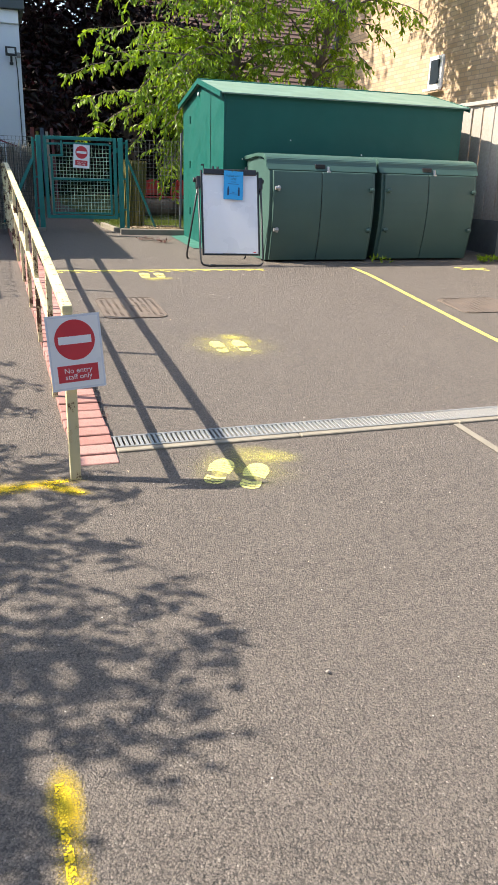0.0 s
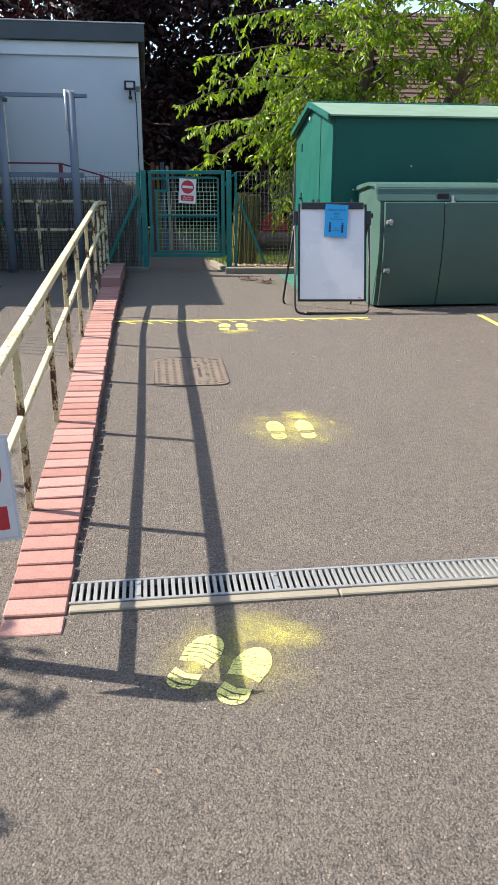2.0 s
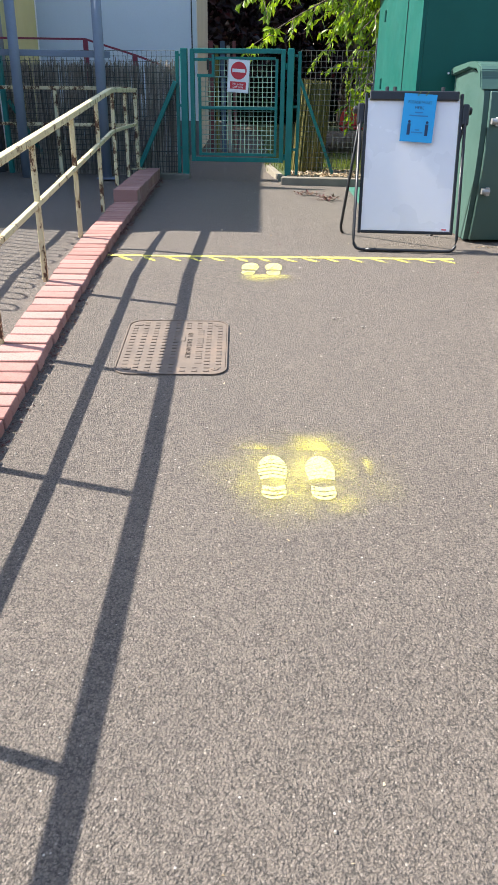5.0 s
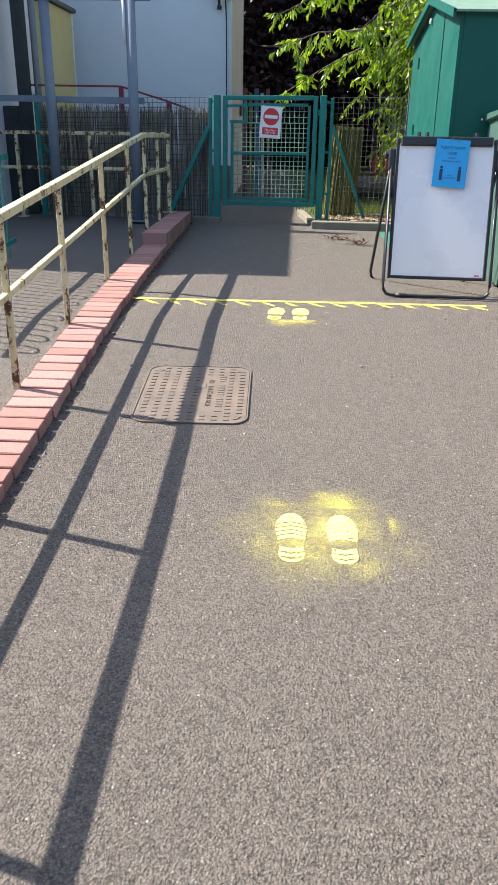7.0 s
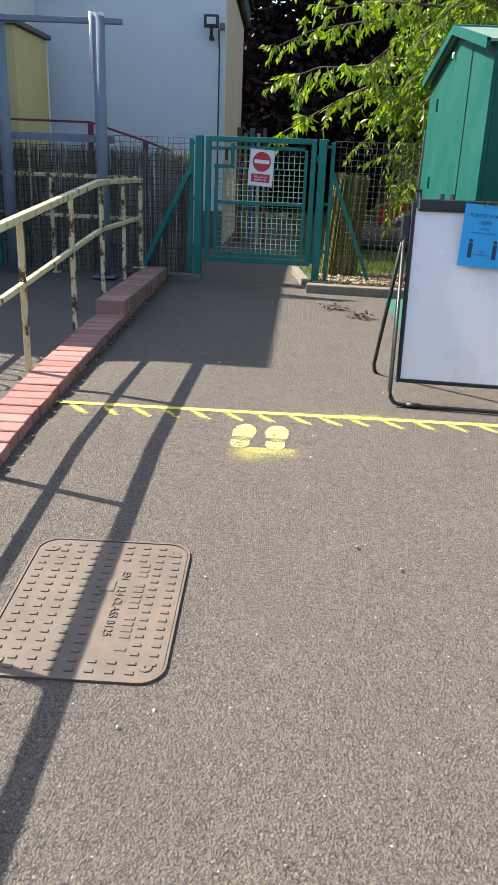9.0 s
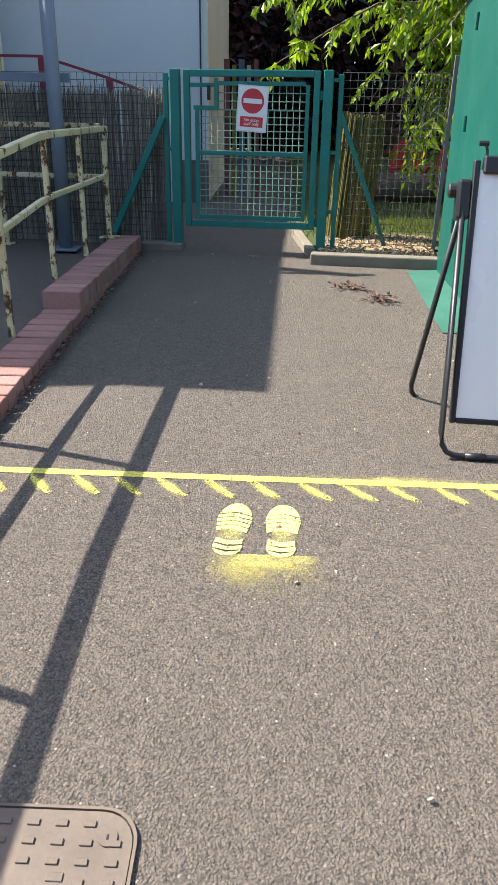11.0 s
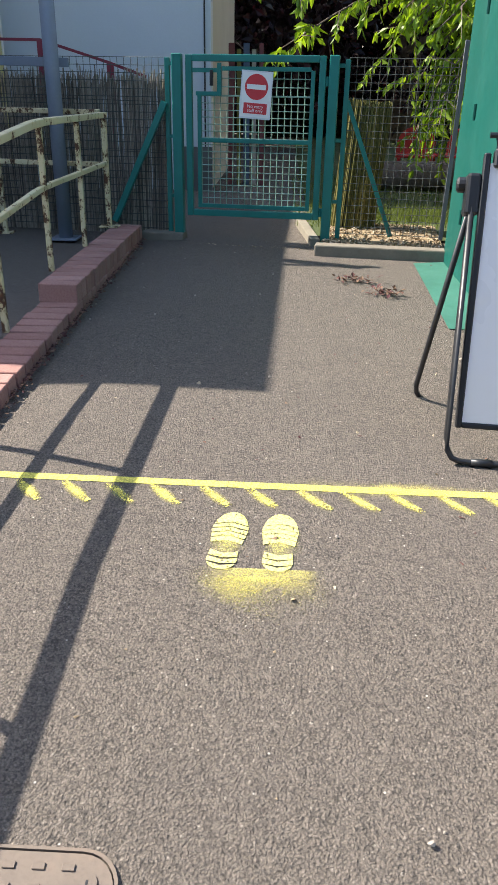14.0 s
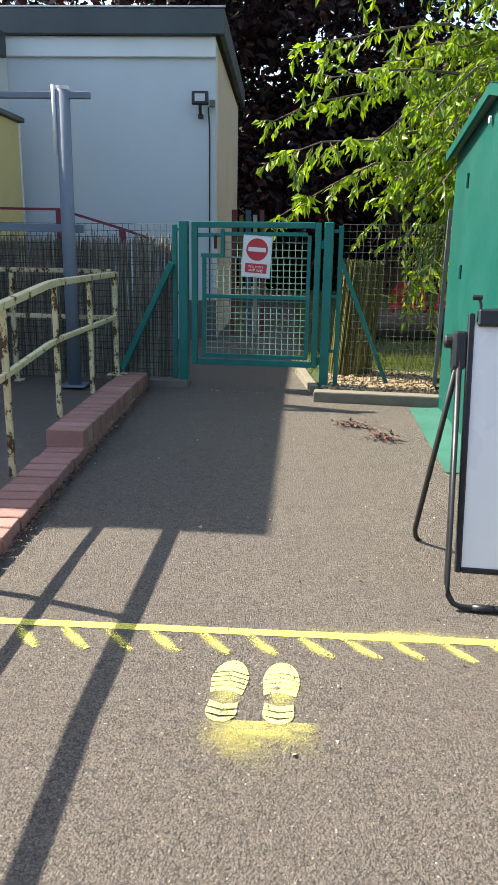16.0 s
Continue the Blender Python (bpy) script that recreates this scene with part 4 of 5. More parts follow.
overspray(2.48, 4.905, 0.33, 0.25, "yellow overspray above shoe prints", 0, OVERSPRAY, True)
overspray(2.27, 4.91, 0.20, 0.10, "faint yellow overspray above shoe prints", 0, FAINT_SPRAY, True)
overspray(2.65, 4.80, 0.05, 0.16, "faint yellow overspray beside shoe prints")
overspray(2.345, 6.945, 0.22, 0.24, "yellow overspray below shoe prints", 180, OVERSPRAY, True)
overspray(2.37, 6.98, 0.36, 0.30, "faint yellow overspray below shoe prints", 180, FAINT_SPRAY, True)
overspray(2.01, 2.925, 0.34, 0.19, "yellow overspray beside shoe prints", -28, OVERSPRAY)
overspray(1.85, 2.80, 0.50, 0.38, "faint yellow overspray round shoe prints", -28, FAINT_SPRAY)
overspray(2.75, 7.415, 0.8, 0.085, "faint yellow overspray along floor tape")
overspray(0.884, 0.30, 0.062, 1.02, "soft ochre edge of a sprayed line", 0, OCHRE_SPRAY)
overspray(0.884, 1.14, 0.055, 0.13, "soft ochre edge of a sprayed line", 0, OCHRE_SPRAY)
overspray(0.65, 2.805, 0.55, 0.07, "soft ochre edge of a sprayed line", 4, OCHRE_SPRAY)
overspray(1.05, 2.76, 0.14, 0.05, "soft ochre edge of a sprayed stroke", -35, OCHRE_SPRAY)
overspray(2.42, 4.74, 0.60, 0.55, "faint yellow overspray round shoe prints", 0, FAINT_SPRAY)
for x, run in DASHES:
    overspray(x + run / 2, 7.340, 0.098, 0.030, "soft yellow edge of a sprayed dash", -49, DASH_SPRAY)


# ---- green shed ----
SX0, SX1, SY0, SY1, SE, SR = 3.517, 6.70, 8.66, 10.58, 2.545, 2.765
shed = thing("storage_shed", pose(SX0, SY0, 0.74), "long green steel storage shed with a shallow gable roof", "shed")


def shed_part(name, bm, mat, label="", smooth=False):
    bmesh.ops.translate(bm, verts=bm.verts, vec=(-SX0, -SY0, -0.74))
    return part(name, bm, mat, shed, label, smooth)


shed_part("wall", one_box(SX0 + 0.03, SY0, 0.70, SX1 - 0.03, SY0 + 0.03, SE), SHED_GREEN)
shed_part("wall", one_box(SX0 + 0.03, SY1 - 0.03, 0.70, SX1 - 0.03, SY1, SE), SHED_GREEN)
YM = (SY0 + SY1) / 2
for xa, xb in ((SX0, SX0 + 0.028), (SX1 - 0.028, SX1)):
    bm = bmesh.new()
    ring = [(SY0, 0.70), (SY1, 0.70), (SY1, SE), (YM, SR - 0.03), (SY0, SE)]
    solid(bm, [(xb, y, z) for y, z in ring], [(xa, y, z) for y, z in ring])
    shed_part("gable_wall", bm, SHED_GREEN)
OV = 0.05
for sgn, y0 in ((-1, SY0 - OV), (1, SY1 + OV)):
    bm = bmesh.new()
    drop = (SR - SE) * OV / (YM - SY0)
    a, b = (y0, SE - drop + 0.004), (YM, SR)
    solid(bm, [(SX0 - 0.06, a[0], a[1]), (SX1 + 0.06, a[0], a[1]), (SX1 + 0.06, b[0], b[1]), (SX0 - 0.06, b[0], b[1])], [(SX0 - 0.06, a[0], a[1] + 0.015), (SX1 + 0.06, a[0], a[1] + 0.015), (SX1 + 0.06, b[0], b[1] + 0.015), (SX0 - 0.06, b[0], b[1] + 0.015)])
    shed_part("roof_sheet", bm, ROOF_GREEN)
    for x in (SX0 - 0.065, SX1 + 0.045):
        bm = bmesh.new()
        solid(bm, [(x, a[0], a[1] - 0.035), (x + 0.02, a[0], a[1] - 0.035), (x + 0.02, b[0], b[1] - 0.035), (x, b[0], b[1] - 0.035)], [(x, a[0], a[1] + 0.02), (x + 0.02, a[0], a[1] + 0.02), (x + 0.02, b[0], b[1] + 0.02), (x, b[0], b[1] + 0.02)])
        shed_part("barge_trim", bm, SHED_GREEN)
shed_part("ridge_cap", tube(bmesh.new(), [(SX0 - 0.06, YM, SR + 0.008), (SX1 + 0.06, YM, SR + 0.008)], 0.02, 8), SHED_GREEN)
door = shed_part("door", one_box(SX0 - 0.006, SY0 + 0.55, 0.80, SX0 - 0.001, SY1 - 0.42, 2.42), SHED_GREEN)
for y0, y1, z0, z1 in ((SY0 + 0.543, SY0 + 0.549, 0.8, 2.60), (SY1 - 0.42, SY1 - 0.412, 0.8, 2.42)):
    shed_part("door_gap", one_box(SX0 - 0.0035, y0, z0, SX0 - 0.0012, y1, z1), BLACK, "dark joint beside the door")
db = bmesh.new()
solid(db, [(SX0 - 0.006, SY0 + 0.55, 2.42), (SX0 - 0.001, SY0 + 0.55, 2.42), (SX0 - 0.001, SY1 - 0.42, 2.42), (SX0 - 0.006, SY1 - 0.42, 2.42)], [(SX0 - 0.006, SY0 + 0.55, 2.58), (SX0 - 0.001, SY0 + 0.55, 2.58), (SX0 - 0.001, SY1 - 0.42, 2.425), (SX0 - 0.006, SY1 - 0.42, 2.425)])
shed_part("door_head", db, SHED_GREEN)
for z in (1.15, 1.75, 2.30):
    shed_part("hinge", tube(bmesh.new(), [(SX0 - 0.012, SY1 - 0.405, z), (SX0 - 0.012, SY1 - 0.405, z + 0.09)], 0.011, 8), SHED_GREEN)
shed_part("door_handle", tube(bmesh.new(), [(SX0 - 0.005, 9.12, 1.63), (SX0 - 0.09, 9.12, 1.63), (SX0 - 0.09, 9.12, 1.52)], 0.014, 8), BLACK, "dark lever handle")
shed_part("vent", disc(bmesh.new(), 0, 0, 0, 0.02, 0.01, 12), UPVC, "small white vent").matrix_basis = pose(-0.012, YM - SY0 + 0.12, SR - 0.74 - 0.14, 0, -90, 0) @ pose(SX0, SY0, 0.74)
for x, z in ((4.35, 2.08), (4.30, 1.78), (3.75, 1.85), (5.3, 1.95)):
    shed_part("bolt", tube(bmesh.new(), [(x, SY0 - 0.006, z), (x, SY0 + 0.002, z)], 0.008, 8), UPVC, "pale fixing")
mat_b = bmesh.new()
drape(mat_b, [(3.26, 9.05), (3.515, 9.05), (3.515, 10.55), (3.30, 10.50)], 0.006)
tagged(mesh_object("threshold_board", mat_b, GREEN_MAT), "green painted board on the tarmac along a shed", "board")


# ---- plastic store boxes ----
def store_box(m, group, pale):
    """A moulded store with bowed double doors and an arched lid; 1.36 wide, 1.15 high."""
    b = thing("garden_store", m, "moulded green plastic garden store with closed double doors", "storage box", group)
    W, D, H = 1.285, 0.80, 1.15

    def bow(z):
        return 0.075 - 0.115 * math.sin(math.pi * (0.05 + 0.80 * min(1.0, max(0.0, z / H))))

    zs = [0.02, 0.11, 0.20, 0.29, 0.38, 0.48, 0.58, 0.68, 0.78, 0.88, 0.98]
    bm = bmesh.new()
    prof = [(bow(z) + 0.03, z) for z in zs] + [(0.16, 1.08), (0.34, 1.12), (D, 1.10), (D, 0.02)]
    solid(bm, [(0.0, y, z) for y, z in prof], [(W, y, z) for y, z in prof])
    bmesh.ops.recalc_face_normals(bm, faces=bm.faces)
    part("body", bm, BIN_GREEN, b)
    for x0, x1 in ((0.035, W * 0.475), (W * 0.482, W - 0.035)):
        bm = bmesh.new()
        ring = [(bow(z), z) for z in zs]
        ring += [(y + 0.028, z) for y, z in ring[::-1]]
        solid(bm, [(x0, y, z) for y, z in ring], [(x1, y, z) for y, z in ring])
        bmesh.ops.recalc_face_normals(bm, faces=bm.faces)
        bmesh.ops.bevel(bm, geom=list(bm.edges), offset=0.006, segments=1, affect="EDGES")
        part("door", bm, BIN_GREEN, b)
    gap = bmesh.new()
    ring = [(bow(z) + 0.012, z) for z in zs] + [(bow(z) + 0.029, z) for z in zs[::-1]]
    solid(gap, [(W * 0.4752, y, z) for y, z in ring], [(W * 0.4818, y, z) for y, z in ring])
    part("door_joint", gap, BLACK, b, "dark joint between doors")
    bm = bmesh.new()
    arch = [(0.012, 0.985), (0.055, 1.06), (0.065, 1.105), (0.10, 1.135), (0.16, 1.155), (0.36, 1.165), (D + 0.02, 1.14), (D + 0.02, 1.085), (0.36, 1.125), (0.17, 1.110), (0.11, 1.08), (0.05, 1.0)]
    solid(bm, [(-0.03, y, z) for y, z in arch], [(W + 0.03, y, z) for y, z in arch])
    bmesh.ops.recalc_face_normals(bm, faces=bm.faces)
    bmesh.ops.bevel(bm, geom=list(bm.edges), offset=0.008, segments=2, affect="EDGES")
    part("lid", bm, BIN_LID, b, "arched green lid", False)
    hx = W * 0.50
    part("handle_recess", one_box(hx - 0.10, 0.020, 1.012, hx + 0.02, 0.07, 1.058, 0.004), BLACK, b, "dark grip recess")
    lk = tube(bmesh.new(), [(hx + 0.055, 0.018, 0.985), (hx + 0.055, 0.030, 1.035)], 0.016, 8)
    box(lk, hx + 0.035, -0.012, 0.955, hx + 0.075, 0.008, 0.99, 0.004)
    part("padlock", lk, STEEL, b, "small steel padlock")
    # Left hinges of the first store get a pale material for sunlight on them.
    for x, lit in ((0.05, True), (W - 0.09, False)):
        for z in (0.36, 0.80):
            hb = tube(bmesh.new(), [(x, bow(z) - 0.018, z), (x + 0.055, bow(z) - 0.018, z)], 0.02, 10)
            box(hb, x + 0.03, bow(z) - 0.03, z - 0.03, x + 0.055, bow(z) + 0.01, z + 0.025, 0.004)
            part("hinge", hb, GALV_AND_LIT_HINGE if lit and pale else BIN_GREEN, b, "moulded hinge, coloured pale as if sunlit" if lit and pale else "")
    return b


store_box(pose(3.795, 7.82, gz(7.9)), "garden stores", True)
store_box(pose(5.195, 7.88, gz(7.96)), "garden stores", False)


# ---- whiteboard easel ----
easel = thing("whiteboard_easel", pose(2.997, 7.660, gz(7.63), 0, 0, -6.0), "white flip-chart easel with a black frame on tubular legs", "easel")
BW, BZ0, BZ1 = 0.635, 0.112, 0.972


def lean(z):
    return 0.20 * (z - BZ0) / (BZ1 - BZ0)


def tilted(bm):
    bmesh.ops.transform(bm, matrix=pose(0, 0, BZ0, -math.degrees(math.atan2(0.20, BZ1 - BZ0)), 0, 0), verts=bm.verts)
    return bm


BH = math.hypot(BZ1 - BZ0, 0.20)
part("board", tilted(one_box(0.02, -0.008, 0.02, BW - 0.02, 0.008, BH - 0.03)), WHITEBOARD, easel, "blank glossy white board")
for x in (0.0, BW - 0.021):
    part("side_frame", tilted(one_box(x, -0.014, 0.0, x + 0.021, 0.014, BH, 0.004)), BLACK, easel)
part("bottom_frame", tilted(one_box(0.0215, -0.014, 0.0, BW - 0.0215, 0.014, 0.019, 0.004)), BLACK, easel)
part("clamp_bar", tilted(one_box(0.03, -0.028, BH - 0.045, BW - 0.03, 0.018, BH + 0.012, 0.006)), BLACK, easel, "black paper clamp bar")
for x in (-0.022, BW + 0.022):
    part("pivot", tilted(one_box(x - 0.022, -0.012, BH - 0.19, x + 0.022, 0.075, BH - 0.06, 0.01, 2)), BLACK, easel, "black leg pivot")
    out = -1 if x < 0 else 1
    kb = tube(bmesh.new(), [(x + out * 0.012, 0.055, BH - 0.09), (x + out * 0.018, 0.055, BH - 0.09), (x + out * 0.042, 0.055, BH - 0.09), (x + out * 0.048, 0.055, BH - 0.09)], [0.014, 0.025, 0.025, 0.018], 12)
    part("knob", tilted(kb), BLACK, easel)
for lab, yb, zt in (("front_leg", -0.06, 0.86), ("rear_leg", 0.50, 0.83)):
    yt, fl = lean(zt), (-0.075 if yb > 0 else 0.0)
    pts = [(-0.022, yt, zt), (-0.026 + fl, yb * 0.9 + yt * 0.1, 0.085), (-0.020 + fl, yb * 0.96 + yt * 0.04, 0.048), (-0.004 + fl, yb, 0.023), (0.02 + fl, yb, 0.014), (0.05 + fl, yb, 0.012), (BW - 0.05 + fl, yb, 0.012), (BW - 0.02 + fl, yb, 0.014), (BW + 0.004 + fl, yb, 0.023), (BW + 0.020 + fl, yb * 0.96 + yt * 0.04, 0.048), (BW + 0.026 + fl, yb * 0.9 + yt * 0.1, 0.085), (BW + 0.022, yt, zt)]
    leg = part(lab, tube(bmesh.new(), pts, 0.0105, 8), BLACK, easel, "black tubular leg frame", True)
    part("sleeve", tube(bmesh.new(), [(0.06 + fl, yb, 0.012), (0.13 + fl, yb, 0.012)], 0.0135, 10), BLACK, leg, "black plastic sleeve", True)
hook = tube(bmesh.new(), [(0.040, 0.0, BH - 0.01), (0.040, 0.0, BH + 0.03), (0.034, 0.0, BH + 0.052)], 0.005, 8)
tube(hook, [(0.012, 0.0, BH + 0.054), (0.043, 0.0, BH + 0.054)], 0.009, 8)
part("paper_hook", tilted(hook), BLACK, easel)
for x in (0.14, 0.19, 0.50):
    part("peg", tilted(tube(bmesh.new(), [(x, 0, BH + 0.01), (x, 0, BH + 0.04)], 0.012, 8)), BLACK, easel)
part("smudge", tilted(one_box(BW - 0.075, -0.0092, 0.028, BW - 0.045, -0.0082, 0.036)), SIGN_RED, easel, "small printed mark")

poster = thing("blue_poster", pose(2.997, 7.660, gz(7.63), 0, 0, -6.0) @ pose(0.350, lean(0.828) - 0.036, 0.828, -12.5, 3.0, 0), "blue paper notice clipped to a whiteboard", "poster")
part("paper", one_box(-0.105, -0.001, -0.147, 0.105, 0.0, 0.147), PAPER_BLUE, poster)
for line, z, s in (("PLEASE WAIT", 0.095, 0.026), ("HERE", 0.062, 0.026)):
    tb = words(line, s, 0.0003)
    bmesh.ops.transform(tb, matrix=pose(0, -0.0014, z, 90, 0, 0), verts=tb.verts)
    part("lettering", tb, INK, poster)
for z, w in ((0.034, 0.05), (0.014, 0.12), (-0.072, 0.03), (-0.088, 0.075)):
    part("text_bar", one_box(-w / 2, -0.0017, z - 0.004, w / 2, -0.0011, z + 0.004), INK_SOFT, poster)
for x in (-0.055, 0.06):
    mb = one_box(x - 0.010, -0.0017, -0.105, x + 0.010, -0.0011, -0.035)
    disc_ring = [(x + 0.009 * math.cos(k * math.pi / 6), -0.024 + 0.009 * math.sin(k * math.pi / 6)) for k in range(12)]
    solid(mb, [(a, -0.0011, c) for a, c in disc_ring], [(a, -0.0017, c) for a, c in disc_ring])
    part("symbol", mb, INK, poster, "dark printed bar symbol")
for x in (-0.02, 0.03):
    part("cord", tube(bmesh.new(), [(x, -0.004, 0.135), (x + 0.012, -0.012, 0.152), (x + 0.02, -0.004, 0.165)], 0.0025, 5), BLADE, poster, "thin green tie")


# ---- beyond the fence ----
stump = thing("cane_planter", pose(2.98, 11.72, gz(11.72) + 0.02, 0, 4, 0), "upright bundle of mossy yellow canes", "planter")
bm = bmesh.new()
rnd = random.Random(5)
for k in range(170):
    a = 2 * math.pi * k / 170 + rnd.uniform(-0.02, 0.02)
    r = 0.165 + rnd.uniform(-0.012, 0.012)
    h = 0.95 + rnd.uniform(-0.03, 0.025)
    tube(bm, [(r * 1.02 * math.cos(a), r * 0.8 * math.sin(a), 0), (r * math.cos(a), r * 0.8 * math.sin(a), h)], rnd.uniform(0.004, 0.007), 5)
tagged(part("cane_sheaf", bm, CANE, stump), kind="stuff")
bm = bmesh.new()
for k in range(500):
    a, r = rnd.uniform(0, 6.283), 0.15 * math.sqrt(rnd.random())
    p = Vector((r * math.cos(a), r * 0.8 * math.sin(a), 0.90))
    q = p + Vector((rnd.uniform(-0.03, 0.03), rnd.uniform(-0.03, 0.03), rnd.uniform(0.03, 0.075)))
    w = Vector((rnd.uniform(-1, 1), rnd.uniform(-1, 1), 0)).normalized() * 0.006
    bm.faces.new([bm.verts.new(v) for v in (p - w, p + w, q)])
tagged(part("moss", bm, CANE, stump), kind="stuff")
part("core", disc(bmesh.new(), 0, 0, 0, 0.125, 0.90, 16), DARK_TIMBER_AND_FILL, stump)

grass = bmesh.new()
rnd = random.Random(8)
for k in range(5200):
    x, y = rnd.uniform(2.5, 4.6), 11.7 + 4.0 * rnd.random() ** 1.4
    if rnd.random() < 0.35:
        x, y = rnd.uniform(2.75, 4.0), rnd.uniform(12.0, 12.7)
    h = rnd.uniform(0.03, 0.085)
    p = Vector((x, y, gz(y) + 0.02))
    q = p + Vector((rnd.uniform(-0.03, 0.03), rnd.uniform(-0.03, 0.03), h))
    a = rnd.uniform(0, 3.14)
    w = Vector((math.cos(a), math.sin(a), 0)) * 0.004
    grass.faces.new([grass.verts.new(v) for v in (p - w, p + w, q)])
tagged(mesh_object("grass", grass, BLADE), "short lawn grass blades behind the fence", "grass", kind="stuff")


def red_chair(m):
    c = thing("garden_chair", m, "red moulded plastic chair on the grass", "chair", "red chairs")
    bm = bmesh.new()
    ring = []
    for k in range(13):
        a = math.pi * k / 12
        ring.append((0.23 * math.cos(a), 0.36 + 0.29 * math.sin(a) ** 0.7))
    solid(bm, [(x, 0.20, z) for x, z in ring], [(x, 0.23, z) for x, z in ring])
    part("backrest", bm, RED_SEAT, c)
    part("seat", one_box(-0.23, -0.22, 0.30, 0.23, 0.199, 0.33, 0.01, 2), RED_SEAT, c)
    for x in (-0.2, 0.2):
        for y in (-0.19, 0.19):
            part("leg", beam(bmesh.new(), (x, y, 0), (x * 0.95, y, 0.299), 0.035, 0.035, 0.004), RED_SEAT, c)
    return c


rc = red_chair(pose(3.98, 15.0, gz(15.0) + 0.02, 0, 0, 170))
copy_thing(rc, pose(4.48, 15.1, gz(15.1) + 0.02, 0, 0, 195))
copy_thing(rc, pose(4.98, 15.0, gz(15.0) + 0.02, 0, 0, 182))
log = thing("log_edging", pose(4.5, 14.3, gz(14.3) + 0.02), "low weathered log edging on the grass", "log")
part("log", tube(bmesh.new(), [(-1.2, 0, 0.15), (0.2, 0.05, 0.16), (1.6, -0.05, 0.15)], [0.15, 0.16, 0.145], 10), BARK, log, "", True)

tools = thing("plank_stack", pose(1.98, 14.6, gz(14.6)), "red, blue and bare boards leaning against a side wall, painted in shaded colours", "boards")
for k, (mt, w) in enumerate(((SHADED_RED, 0.07), (CANE, 0.05), (SHADED_BLUE, 0.07), (TIMBER, 0.05), (SHADED_RED, 0.05))):
    part("board", beam(bmesh.new(), (k * 0.09 - 0.20, 0, 0), (k * 0.085 - 0.22, 0.25, 1.50 - 0.06 * (k % 2)), w, 0.02, 0.003), mt, tools)


# ---- timber fence on the right ----
tf = thing("board_fence", pose(7.18, 13.2, gz(9.6) - 0.05, 0, 0, -90), "weathered grey close-board timber fence", "fence", kind="structure")
rnd = random.Random(14)
plank = bpy.data.meshes.new("board")
bm = one_box(0, 0, 0, 0.118, 0.018, 1.86, 0.003)
bm.to_mesh(plank)
bm.free()
plank.materials.append(TIMBER)
for k in range(74):
    share("board", plank, tf, pose(k * 0.122, 0.012 * (k % 2), rnd.uniform(-0.01, 0.015), 0, rnd.uniform(-0.4, 0.4), 0))
part("cap_rail", one_box(-0.05, -0.03, 1.885, 9.1, 0.05, 1.935, 0.004), TIMBER, tf)
part("gravel_board", one_box(-0.05, -0.035, 0.0, 9.1, -0.004, 0.45, 0.004), PLINTH, tf, "dark grey gravel board")
for k in range(5):
    part("post", one_box(k * 2.2 + 0.6, -0.07, 0, k * 2.2 + 0.69, -0.036, 2.02, 0.005), TIMBER, tf)


# ---- houses ----
buff = thing("brick_house", pose(9.1, 18.6, 0.9), "buff brick house with a steep gable", "house")
bm = bmesh.new()
ring = [(0, 0), (-11, 0), (-11, 2.6), (-5.5, 10.0), (0, 2.6)]
solid(bm, [(0.3, y, z) for y, z in ring], [(0.0, y, z) for y, z in ring])
bmesh.ops.recalc_face_normals(bm, faces=bm.faces)
part("wall", bm, HOUSE_BRICK, buff)
part("wall", one_box(0.305, -0.3, 0, 8, 0.0, 2.6), HOUSE_BRICK, buff)
for ya, yb in ((0.25, -5.5), (-11.25, -5.5)):
    bm = bmesh.new()
    za = 2.6 - 0.25 * 7.4 / 5.5
    ring = [(ya, za), (yb, 10.0), (yb, 10.22), (ya, za + 0.2)]
    solid(bm, [(-0.14, y, z) for y, z in ring], [(0.0, y, z) for y, z in ring])
    bmesh.ops.recalc_face_normals(bm, faces=bm.faces)
    part("barge_board", bm, PLINTH, buff, "grey verge board")
    bm = bmesh.new()
    solid(bm, [(0.005, y, z) for y, z in ring], [(8.0, y, z) for y, z in ring])
    bmesh.ops.recalc_face_normals(bm, faces=bm.faces)
    part("roof", bm, ROOF_TILE, buff)
win = part("window", one_box(-0.05, -5.50, 2.45, 0.02, -5.05, 3.00, 0.01), UPVC, buff, "small white-framed window")
part("pane", one_box(-0.058, -5.43, 2.52, -0.051, -5.12, 2.93), PANE, win)
part("sill", one_box(-0.12, -5.55, 2.40, -0.052, -5.0, 2.445, 0.005), UPVC, win)

brown = thing("tiled_house", pose(6.2, 27, 1.0), "brown-tiled house behind trees", "house")
part("wall", one_box(-0.8, 0, 0, 12, 6, 4.0), HOUSE_BRICK, brown)
for k in range(22):
    bm = bmesh.new()
    ya, za = -0.5 + k * 0.20, 3.7 + k * 0.17
    solid(bm, [(-1.2, ya, za), (12.4, ya, za), (12.4, ya + 0.24, za + 0.19), (-1.2, ya + 0.24, za + 0.19)], [(-1.2, ya, za + 0.05), (12.4, ya, za + 0.05), (12.4, ya + 0.24, za + 0.20), (-1.2, ya + 0.24, za + 0.20)])
    part("tile_course", bm, ROOF_TILE, brown)
